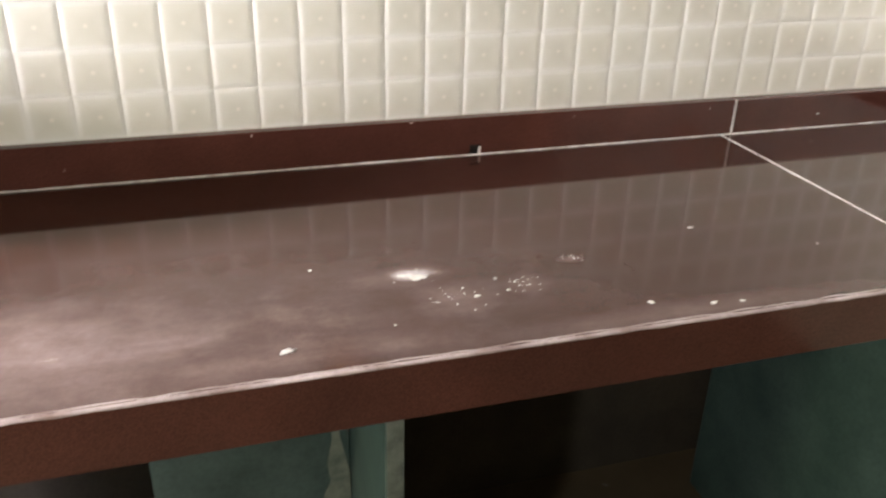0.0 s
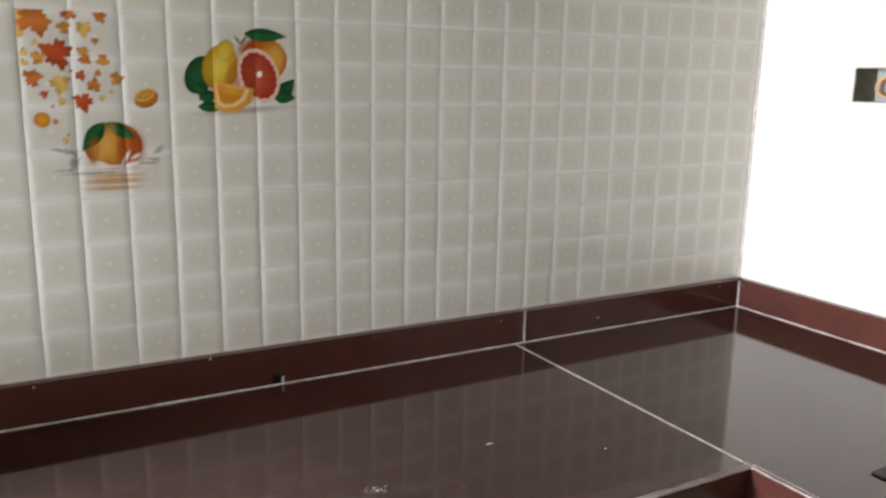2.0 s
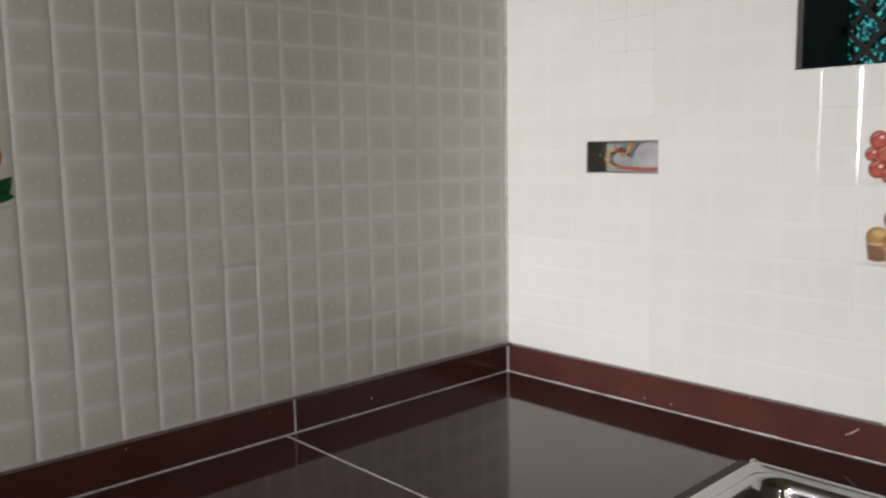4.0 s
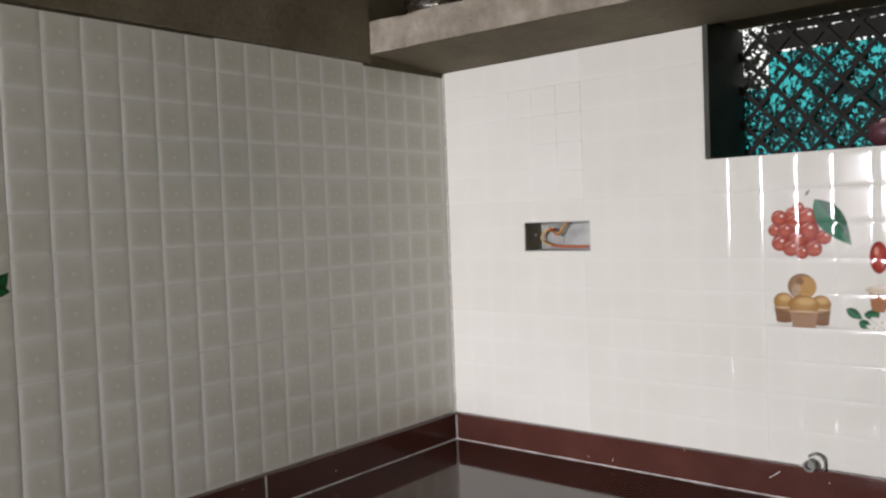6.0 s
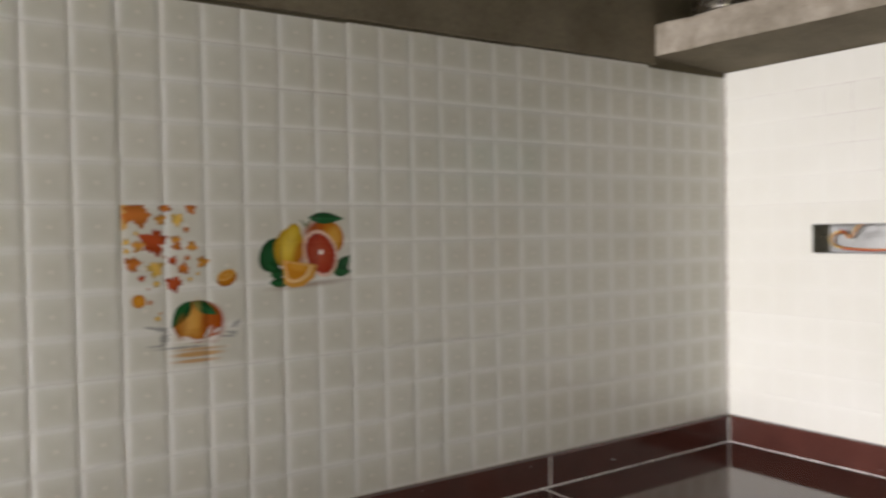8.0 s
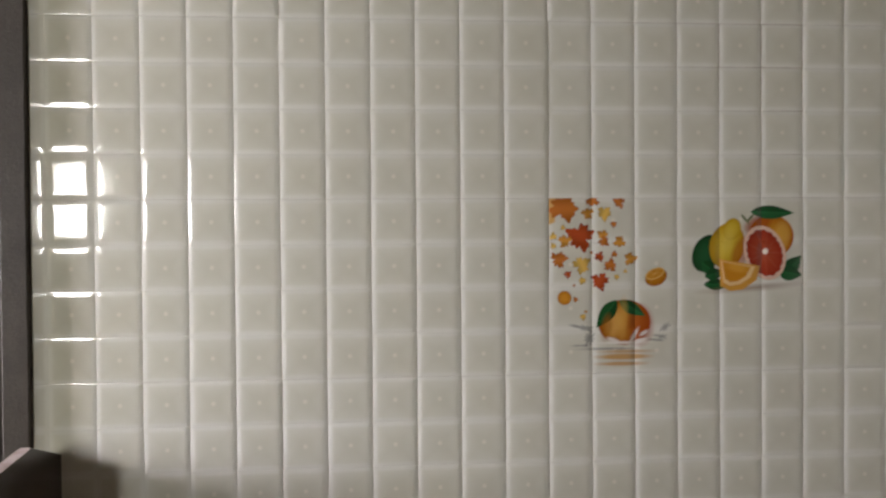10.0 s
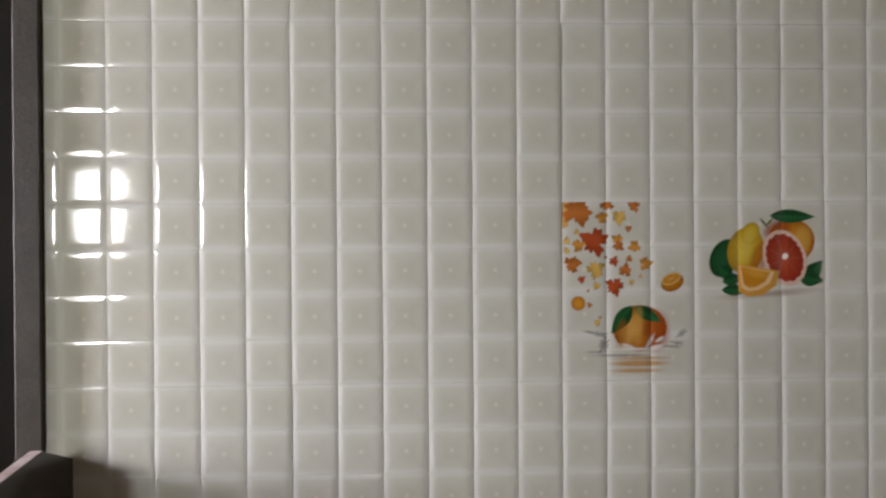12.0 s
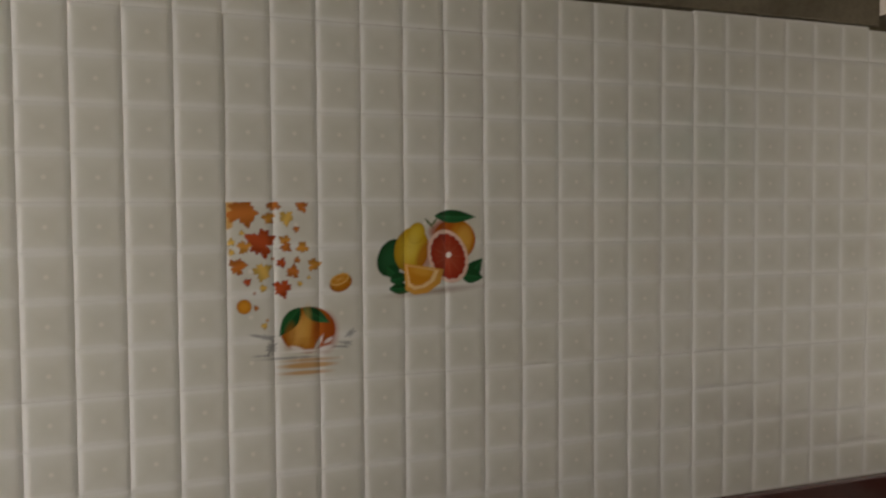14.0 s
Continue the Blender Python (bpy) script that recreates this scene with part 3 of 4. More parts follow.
def cake_print(u, v):
    p = Print(u, v)
    k = lambda cx, cy: (-15 + cx * 0.393, -14 + cy * 0.427)
    s = 0.41
    p.oval(*k(230, 365), 130 * s, 18 * s, (0.5, 0.45, 0.42), 0, 10, 0.4)
    p.oval(75, 96, 42, 44, (0.25, 0.02, 0.012), 0, 4)
    for cu, cv, r in ((59, 53, 12), (74, 43, 13), (34, 63, 17), (23, 89, 13), (91, 61, 19), (63, 70, 15), (46, 89, 15), (34, 117, 17), (125, 105, 15),
                      (93, 90, 19), (71, 107, 17), (57, 128, 17), (80, 137, 14), (104, 129, 17)):
        p.oval(cu, cv, r, r * 1.04, (0.43, 0.09, 0.055), 0, rim=(0.28, 0.04, 0.025))
        p.oval(cu - r * 0.1, cv + r * 0.4, r * 0.55, r * 0.3, (0.5, 0.15, 0.1), 0, 4, 0.6)
        p.oval(cu + r * 0.3, cv - r * 0.3, r * 0.2, r * 0.18, (0.85, 0.66, 0.6), 0, 1.5, 0.9)
        p.oval(cu - r * 0.3, cv - r * 0.6, r * 0.45, 0.9, (0.8, 0.55, 0.45), -30, 1.5, 0.7)
    p.blade(*k(312, 92), *k(492, 322), 27, (0.022, 0.125, 0.07))
    p.blade(*k(265, 72), *k(290, 38), 2.5, (0.1, 0.13, 0.1))
    # muffins
    p.oval(82, 299, 62, 5, (0.42, 0.36, 0.32), 0, 6, 0.55)

    def muffin(cu, crown, brim, foot, r, top=(0.42, 0.24, 0.09), wrap=(0.28, 0.15, 0.09)):
        p.poly([(cu - r * 0.98, brim - 3), (cu + r * 0.98, brim - 3), (cu + r * 0.76, foot), (cu - r * 0.76, foot)], wrap)
        p.oval(cu, foot, r * 0.76, 4, wrap)
        for i in range(-5, 6):
            p.oval(cu + i * r * 0.155, (brim + foot) / 2 + 2, 0.7, (foot - brim) * 0.5, (0.42, 0.27, 0.17), 0, 1.5, 0.5)
        p.oval(cu, (crown + brim) / 2 + 3, r * 1.02, (brim - crown) / 2 + 4, top, 0, rim=(0.3, 0.15, 0.05))
        p.oval(cu + r * 0.15, crown + (brim - crown) * 0.35, r * 0.6, (brim - crown) * 0.24, (0.68, 0.47, 0.22), 0, 5, 0.6)
        p.oval(cu, brim + 1, r * 0.98, 2.2, (0.62, 0.47, 0.32), 0, 2, 0.8)

    p.oval(78, 211, 29, 28, (0.36, 0.22, 0.12), 0, rim=(0.24, 0.14, 0.08))
    p.oval(88, 211, 20, 22, (0.48, 0.28, 0.1), 0, 5, 0.85)
    p.oval(74, 200, 8, 8, (0.2, 0.1, 0.06), 0, 4, 0.85)
    p.oval(66, 218, 9, 13, (0.5, 0.38, 0.28), 20, 4, 0.6)
    muffin(40, 226, 257, 287, 21, (0.42, 0.25, 0.09), (0.17, 0.085, 0.045))
    muffin(116, 230, 259, 290, 20, (0.36, 0.2, 0.07), (0.16, 0.08, 0.042))
    muffin(81, 231, 264, 298, 31, (0.44, 0.26, 0.1), (0.33, 0.2, 0.13))
    # cake with berries and white flowers
    p.poly([k(570, 540), k(1050, 540), k(1035, 700), k(960, 722), k(680, 722), k(590, 690)], (0.34, 0.15, 0.07))
    p.oval(*k(800, 650), 190 * s, 16 * s, (0.2, 0.06, 0.03), 0, 6, 0.7)
    p.oval(*k(810, 535), 245 * s, 40 * s, (0.72, 0.64, 0.52), 0, rim=(0.55, 0.45, 0.33))
    p.oval(*k(810, 520), 200 * s, 22 * s, (0.82, 0.76, 0.68), 0, 5)
    for cx, cy, ru, rv in ((620, 380, 42, 80), (760, 430, 50, 80), (860, 370, 36, 75), (960, 420, 50, 90)):
        p.oval(*k(cx, cy), ru * s, rv * s, (0.4, 0.06, 0.04), 0, rim=(0.24, 0.02, 0.015))
        p.oval(*k(cx - 10, cy - 30), ru * 0.25 * s, rv * 0.25 * s, (0.75, 0.35, 0.28), 0, 3, 0.7)
    for cx, cy in ((850, 525), (720, 500)):
        p.oval(*k(cx, cy), 40 * s, 28 * s, (0.42, 0.25, 0.08), 0, 3)
    for a, b in (((460, 630), (540, 680)), ((545, 660), (625, 650)), ((520, 690), (580, 720)), ((740, 760), (800, 740))):
        p.blade(*k(*a), *k(*b), 10, (0.03, 0.12, 0.06))
    for cx, cy, r in ((630, 690, 55), (590, 720, 36), (650, 655, 32), (810, 715, 60), (900, 720, 45)):
        p.oval(*k(cx, cy), r * s, r * s * 0.9, (0.82, 0.81, 0.77), 20, lobes=5, depth=0.5, rim=(0.66, 0.65, 0.58))
        p.oval(*k(cx, cy), 6 * s, 6 * s, (0.55, 0.5, 0.15))
    return p.c


MESHES = {}


def lay_tiles(wall, to_world, length, tops, hole=None, prints=None, mat=None):
    """Tiles of 6 x 4 cells over a wall; u runs along it, whole tiles from its start."""
    rows = (ZS + 0.001, 1.245, JZ, 1.845)
    prints = prints or {}
    made = []
    for r, z in enumerate(rows):
        for c in range(length[0], length[1]):
            u_lo, u_hi = length[2], length[3]
            v1 = 4 if r < 3 else (tops.get(c, tops[0]) - z) / CELL
            u0, u1 = max(0.0, (u_lo - c * TW) / CELL), min(6.0, (u_hi - c * TW) / CELL)
            if u1 - u0 < 0.1:
                continue
            holes = []
            for hu0, hu1, hz0, hz1 in hole or ():
                h = ((hu0 - c * TW) / CELL, (hu1 - c * TW) / CELL, (hz0 - z) / CELL, (hz1 - z) / CELL)
                if h[0] <= u0 and h[1] >= u1 and h[2] <= 0 and h[3] >= v1:
                    holes = None
                    break
                if h[0] < u1 and h[1] > u0 and h[2] < v1 and h[3] > 0:
                    holes.append(h)
            if holes is None:
                continue
            piece = (u0, u1, 0.0, v1)
            paint = prints.get((r, c))
            key = (mat.name,) + tuple(round(a, 3) for a in piece)
            if paint or holes:
                me = tile_mesh("tile", *piece, 50 if paint else None, paint, holes, mat)
            else:
                if key not in MESHES:
                    MESHES[key] = tile_mesh("tile", *piece, mat=mat)
                me = MESHES[key]
            ob = new("printed_tile" if paint else "tile", me)
            ob.parent = wall
            rng = random.Random(r * 31 + c * 7)
            ob.matrix_basis = to_world(c * TW, z) @ pose(0, rng.uniform(-0.00012, 0.00012), 0, rng.uniform(-0.05, 0.05), 0, rng.uniform(-0.03, 0.03))
            if paint:
                ob["label"] = "glazed tile printed with cherries, muffins and cake" if paint is cake_print else "glazed tile printed with oranges and autumn leaves"
            made.append(ob)
    return made


# ---------------------------------------------------------------- worktop
FY, FX, FZ = -0.669, 0.948, 0.789               # front edges and lower edge of the facing
JX = 0.945


def worktop():
    ob = empty("granite_worktop", (0.3, -0.3, ZC))
    tagged(ob, "polished maroon-brown granite worktop with dust, painted glare and a white joint", "worktop")
    off = -Vector(ob.location)

    def add(name, bm, mat, label=""):
        bmesh.ops.translate(bm, vec=off, verts=bm.verts)
        me = part(name, bm, mat, ob, label)
        return me

    add("slab", box(-0.9, JX - 0.0012, FY, -0.001, ZC - 0.02, ZC, 0.0012), COUNTER)
    # the slab round the corner, with the sink's opening
    y_end = -2.1
    sx0, sx1, sy0, sy1 = 1.085, 1.495, -1.252, -0.785
    for x0, x1, y0, y1 in ((JX + 0.0012, XC - 0.001, sy1, -0.001), (JX + 0.0012, sx0, sy0, sy1), (sx1, XC - 0.001, sy0, sy1), (JX + 0.0012, XC - 0.001, y_end, sy0)):
        bm = box(x0, x1, y0, y1, ZC - 0.02, ZC)
        add("slab", bm, COUNTER)
    add("joint", box(JX - 0.0013, JX + 0.0013, FY, -0.018, ZC - 0.01, ZC + 0.0006), GROUT, "white grout joint")
    # facings
    add("facing", box(-0.9, FX - 0.0065, FY - 0.0042, FY - 0.0004, FZ, ZC - 0.0035, 0.0006), SPLASH)
    add("facing", box(FX - 0.0062, FX - 0.0024, y_end, FY - 0.0004, FZ, ZC - 0.0035, 0.0006), SPLASH)
    # raw chipped arris along the front
    for run in (0, 1):
        bm = bmesh.new()
        rng = random.Random(7 + run)
        n = 260 if run == 0 else 160
        rows = []
        for i in range(n + 1):
            f = i / n
            w = 0.0032 + 0.0026 * noise.noise((f * 40, run * 9.0, 0)) + rng.uniform(0, 0.0014)
            d = 0.0018 + 0.0018 * noise.noise((f * 55, 5.0, run))
            if run == 0:
                x = -0.9 + (FX + 0.9) * f
                rows.append([bm.verts.new((x, FY + w, ZC + 0.0006)), bm.verts.new((x, FY - 0.0035, ZC - 0.0015)), bm.verts.new((x, FY - 0.0046, ZC - 0.0015 - d))])
            else:
                y = FY + (y_end - FY) * f
                rows.append([bm.verts.new((FX + w, y, ZC + 0.0006)), bm.verts.new((FX - 0.0035, y, ZC - 0.0015)), bm.verts.new((FX - 0.0046, y, ZC - 0.0015 - d))])
        for a, b in zip(rows, rows[1:]):
            for j in (0, 1):
                bm.faces.new((a[j], b[j], b[j + 1], a[j + 1]))
        add("edge", bm, EDGE, "whitish unpolished chipped edge")
    return ob


def splash():
    ob = empty("granite_upstand", (0.3, 0, ZC))
    tagged(ob, "low polished brown granite upstand along the tiled walls", "upstand")
    off = -Vector(ob.location)

    def add(name, bm, mat, label=""):
        bmesh.ops.translate(bm, vec=off, verts=bm.verts)
        return part(name, bm, mat, ob, label)

    th, hx = 0.017, 0.4
    z0 = ZC + 0.0008
    n0, n1, nh = hx - 0.014, hx + 0.008, 0.02
    add("strip", prism([(-0.85, z0), (n0, z0), (n0, z0 + nh), (n1, z0 + nh), (n1, z0), (0.966, z0), (0.966, ZS), (-0.85, ZS)], -th, 0.011), SPLASH)
    add("strip", box(0.9705, XC - th - 0.003, -th, 0.011, z0, ZS, 0.003, 3), SPLASH)
    add("strip", box(XC - th, XC + 0.011, -2.1, -th - 0.004, z0, ZS, 0.003, 3), SPLASH)
    # near-black block in the cut notch paints the shade inside the hole
    add("notch", box(n0 + 0.0003, n1 - 0.0003, -0.004, 0.01, z0, z0 + nh - 0.0005), DARK, "square drain notch, its dark inside painted black")
    add("chip", box(n1 - 0.0032, n1 + 0.0006, -th - 0.0008, -th + 0.002, z0, z0 + 0.0155), GROUT, "white putty beside the notch")
    add("joint", box(0.966, 0.9705, -th - 0.0005, 0.0, z0, ZS - 0.001), GROUT, "white grout joint")
    # white beads of grout at the foot and in the corner
    rng = random.Random(2)
    for run in (0, 1):
        bm = bmesh.new()
        n = 200
        rows = []
        for i in range(n + 1):
            f = i / n
            w = 0.0028 + 0.0016 * noise.noise((f * 30, 3.0, run)) + rng.uniform(0, 0.0005)
            if run == 0:
                x = -0.85 + (XC - th + 0.85) * f
                rows.append([bm.verts.new((x, -th - w, ZC + 0.0005)), bm.verts.new((x, -th - 0.0007, ZC + 0.0005 + w * 0.8))])
            else:
                y = -th - (2.1 - th) * f
                rows.append([bm.verts.new((XC - th - w, y, ZC + 0.0005)), bm.verts.new((XC - th - 0.0007, y, ZC + 0.0005 + w * 0.8))])
        for a, b in zip(rows, rows[1:]):
            bm.faces.new((a[0], b[0], b[1], a[1]))
        add("grout_bead", bm, GROUT, "white grout bead")
    add("grout_bead", tube([(XC - th - 0.002, -th - 0.002, z0), (XC - th - 0.002, -th - 0.002, ZS - 0.006)], 0.0022, 8), GROUT, "white grout bead")
    return ob


TOP = worktop()
UP = splash()


# paint and cement spots dried on the worktop
def spot(x, y, r, ragged, seed, stretch=1.0, turn=0.0, name="cement_spot", label="small dried white cement spot on the worktop"):
    rng = random.Random(seed)
    bm = bmesh.new()
    n = 26
    ring = []
    for i in range(n):
        a = 2 * math.pi * i / n
        rr = r * (1 + ragged * rng.uniform(-1, 1))
        dx, dy = rr * math.cos(a) * stretch, rr * math.sin(a)
        c, s = math.cos(radians(turn)), math.sin(radians(turn))
        ring.append((dx * c - dy * s, dx * s + dy * c))
    base = [bm.verts.new((a, b, 0.0)) for a, b in ring]
    up = [bm.verts.new((a * 0.75, b * 0.75, min(0.0012, r * 0.12))) for a, b in ring]
    for i in range(n):
        bm.faces.new((base[i], base[(i + 1) % n], up[(i + 1) % n], up[i]))
    bm.faces.new(up)
    ob = link(name, bm, PUTTY)
    ob.location = (x, y, ZC + 0.0006)
    tagged(ob, label, "spot", "dried spots on the worktop")
    return ob


for i, (x, y, r, st, tn) in enumerate(((0.16, -0.475, 0.007, 1.9, 10), (0.139, -0.466, 0.0045, 1.6, -20), (-0.035, -0.615, 0.0055, 1.5, 10), (0.439, -0.618, 0.0042, 1.1, 0),
                                       (0.222, -0.545, 0.003, 1.7, 10), (0.262, -0.505, 0.0022, 1.4, 60), (0.268, -0.54, 0.0022, 1.2, 40), (0.285, -0.52, 0.002, 1.3, 0),
                                       (0.62, -0.42, 0.003, 2.2, 5), (0.21, -0.52, 0.0018, 1, 0), (0.19, -0.56, 0.0016, 1, 0), (0.52, -0.64, 0.003, 2.0, 5),
                                       (0.56, -0.645, 0.0024, 1.6, 0), (0.10, -0.59, 0.0015, 1, 0), (0.78, -0.52, 0.002, 1, 0), (0.02, -0.42, 0.002, 1.5, 0))):
    spot(x, y, r, 0.35, i, st, tn)


def smear(x, y, w, h, seed, turn=0):
    """A wiped patch of cement dust: many thin flecks in one object."""
    rng = random.Random(seed)
    bm = bmesh.new()
    for _ in range(24):
        a, b = rng.gauss(0, w * 0.4), rng.gauss(0, h * 0.4)
        r = rng.uniform(0.0004, 0.0013)
        c, s = math.cos(radians(turn)), math.sin(radians(turn))
        cx, cy = a * c - b * s, a * s + b * c
        k = rng.uniform(0, 6.28)
        bm.faces.new([bm.verts.new((cx + r * rng.uniform(0.8, 2.4) * math.cos(k + q * 1.2566), cy + r * rng.uniform(0.5, 1.2) * math.sin(k + q * 1.2566), rng.uniform(0, 0.0002))) for q in range(5)])
    ob = link("cement_dust", bm, PUTTY)
    ob.location = (x, y, ZC + 0.0006)
    tagged(ob, "thin smear of whitish cement dust on the worktop", "dust", "dust smears on the worktop", "stuff")


smear(0.15, -0.468, 0.035, 0.02, 1, 15)
smear(0.19, -0.54, 0.05, 0.05, 2, 30)
smear(0.29, -0.53, 0.03, 0.03, 3)
smear(0.39, -0.47, 0.02, 0.012, 4)

# specks of cement on the upstand
def speck(at, r, seed, face):
    rng = random.Random(seed)
    bm = bmesh.new()
    bmesh.ops.create_icosphere(bm, subdivisions=1, radius=r)
    for v in bm.verts:
        v.co *= rng.uniform(0.7, 1.3)
        v.co[face] *= 0.35
    ob = link("cement_speck", bm, PUTTY)
    ob.location = at
    tagged(ob, "tiny pale cement speck on the granite upstand", "speck", "specks on the upstand")


for i, (x, z) in enumerate(((0.905, 0.93), (-0.02, 0.938), (0.27, 0.942), (-0.33, 0.9), (1.58, 0.93), (1.18, 0.9), (0.6, 0.933))):
    speck((x, -0.0172, z), 0.0011 + 0.0004 * (i % 3), i, 1)
for i, (y, z) in enumerate(((-0.03, 0.93), (-0.45, 0.885), (-0.52, 0.887), (-0.71, 0.9425), (-1.03, 0.92))):
    speck((XC - 0.0172, y, z), 0.0012 + 0.0004 * (i % 3), 20 + i, 0)

# ---------------------------------------------------------------- under the worktop
def stone_panel(name, x0, x1, y0, y1, label):
    ob = link(name, box(x0, x1, y0, y1, 0.0, ZC - 0.021, 0.003, 2), GREEN)
    part("raw_edge", box(x0 + 0.002, x1 - 0.002, y0 - 0.0025, y0 + 0.001, 0.0, ZC - 0.0215), RAWGREEN, ob, "pale rough sawn front edge")
    return tagged(ob, label, "support panel", "stone supports under the worktop")


stone_panel("stone_support", 0.083, 0.11, -0.6, -0.02, "upright dark green stone slab supporting the worktop")
stone_panel("stone_support", 0.9625, 0.982, -0.66, -0.11, "upright dark green stone slab under the worktop's corner")
stone_panel("stone_support", -0.62, -0.595, -0.6, -0.02, "upright dark green stone slab supporting the worktop")
shelf_back = link("stone_shelf_back", box(-0.24, 0.0825, -0.33, -0.31, 0.0, ZC - 0.0215, 0.002), GREEN)
tagged(shelf_back, "dark green stone slab closing the space under the worktop", "support panel")
splashmark = prism([(0.048, 0.56), (0.062, 0.56), (0.066, 0.5), (0.072, 0.47), (0.081, 0.42), (0.082, 0.3), (0.03, 0.3), (0.034, 0.38), (0.046, 0.41), (0.042, 0.45), (0.052, 0.5)], -0.3312, -0.3302)
part("cement_streak", splashmark, plaster_material("dried_cement_streak", (0.24, 0.27, 0.22), (0.1, 0.13, 0.11), 30, 0.8, 0.001), shelf_back, "pale dried cement streak")
# cement sheet whose colour is darkened for the shade under the worktop
backing = structure("under_wall", box(-0.9, XC, 0.0, 0.0118, 0.0, ZC - 0.021), UNDER, "cement wall below the worktop, coloured dark for the shade there", "wall")

# ---------------------------------------------------------------- sink
def sink():
    ob = empty("kitchen_sink", (1.29, -1.02, ZC))
    tagged(ob, "stainless steel kitchen sink set into the brown worktop", "sink")
    x0, x1, y0, y1 = -0.19, 0.197, -0.222, 0.222

    def ring(ix, iy, z, r, n=8):
        pts = []
        for cx, cy, a0 in ((x1 - ix - r, y1 - iy - r, 0), (x0 + ix + r, y1 - iy - r, 90), (x0 + ix + r, y0 + iy + r, 180), (x1 - ix - r, y0 + iy + r, 270)):
            for i in range(n + 1):
                a = radians(a0 + 90 * i / n)
                pts.append((cx + r * math.cos(a), cy + r * math.sin(a), z))
        return pts

    bm = bmesh.new()
    levels = ((0, 0.001, 0.004), (0.001, 0.007, 0.006), (0.006, 0.011, 0.008), (0.012, 0.0085, 0.014), (0.018, 0.003, 0.02), (0.026, 0.002, 0.03),
              (0.031, 0.0075, 0.035), (0.035, 0.0075, 0.042), (0.043, 0.0, 0.05), (0.047, -0.015, 0.055), (0.056, -0.15, 0.06), (0.075, -0.178, 0.065), (0.11, -0.185, 0.06))
    rings = [[bm.verts.new(p) for p in ring(i, i, z, r)] for i, z, r in levels]
    for a, b in zip(rings, rings[1:]):
        for i in range(len(a)):
            bm.faces.new((a[i], a[(i + 1) % len(a)], b[(i + 1) % len(b)], b[i]))
    bm.faces.new(rings[-1])
    basin = part("basin", bm, STEEL, ob, smooth=True)
    part("drain", lathe(((0.045, -0.184), (0.045, -0.181), (0.036, -0.181), (0.03, -0.187)), 32), POLISHED, basin, "round drain ring", True)
    # dark brown strip along one side of the rim
    part("rim_strip", box(x0 - 0.01, x1, y1 + 0.0005, y1 + 0.024, 0.0005, 0.0035, 0.001), RIM_STRIP, ob, "dark brown strip along the rim")
    bm = bmesh.new()
    bmesh.ops.create_icosphere(bm, subdivisions=2, radius=0.006)
    for v in bm.verts:
        v.co = Vector((v.co.x * 1.4, v.co.y, v.co.z * 0.7)) * (1 + 0.35 * noise.noise(v.co * 300)) + Vector((x1 - 0.004, y1 - 0.004, 0.008))
    part("putty", bm, PUTTY, basin, "dab of pale putty on the rim")
    return ob


sink()

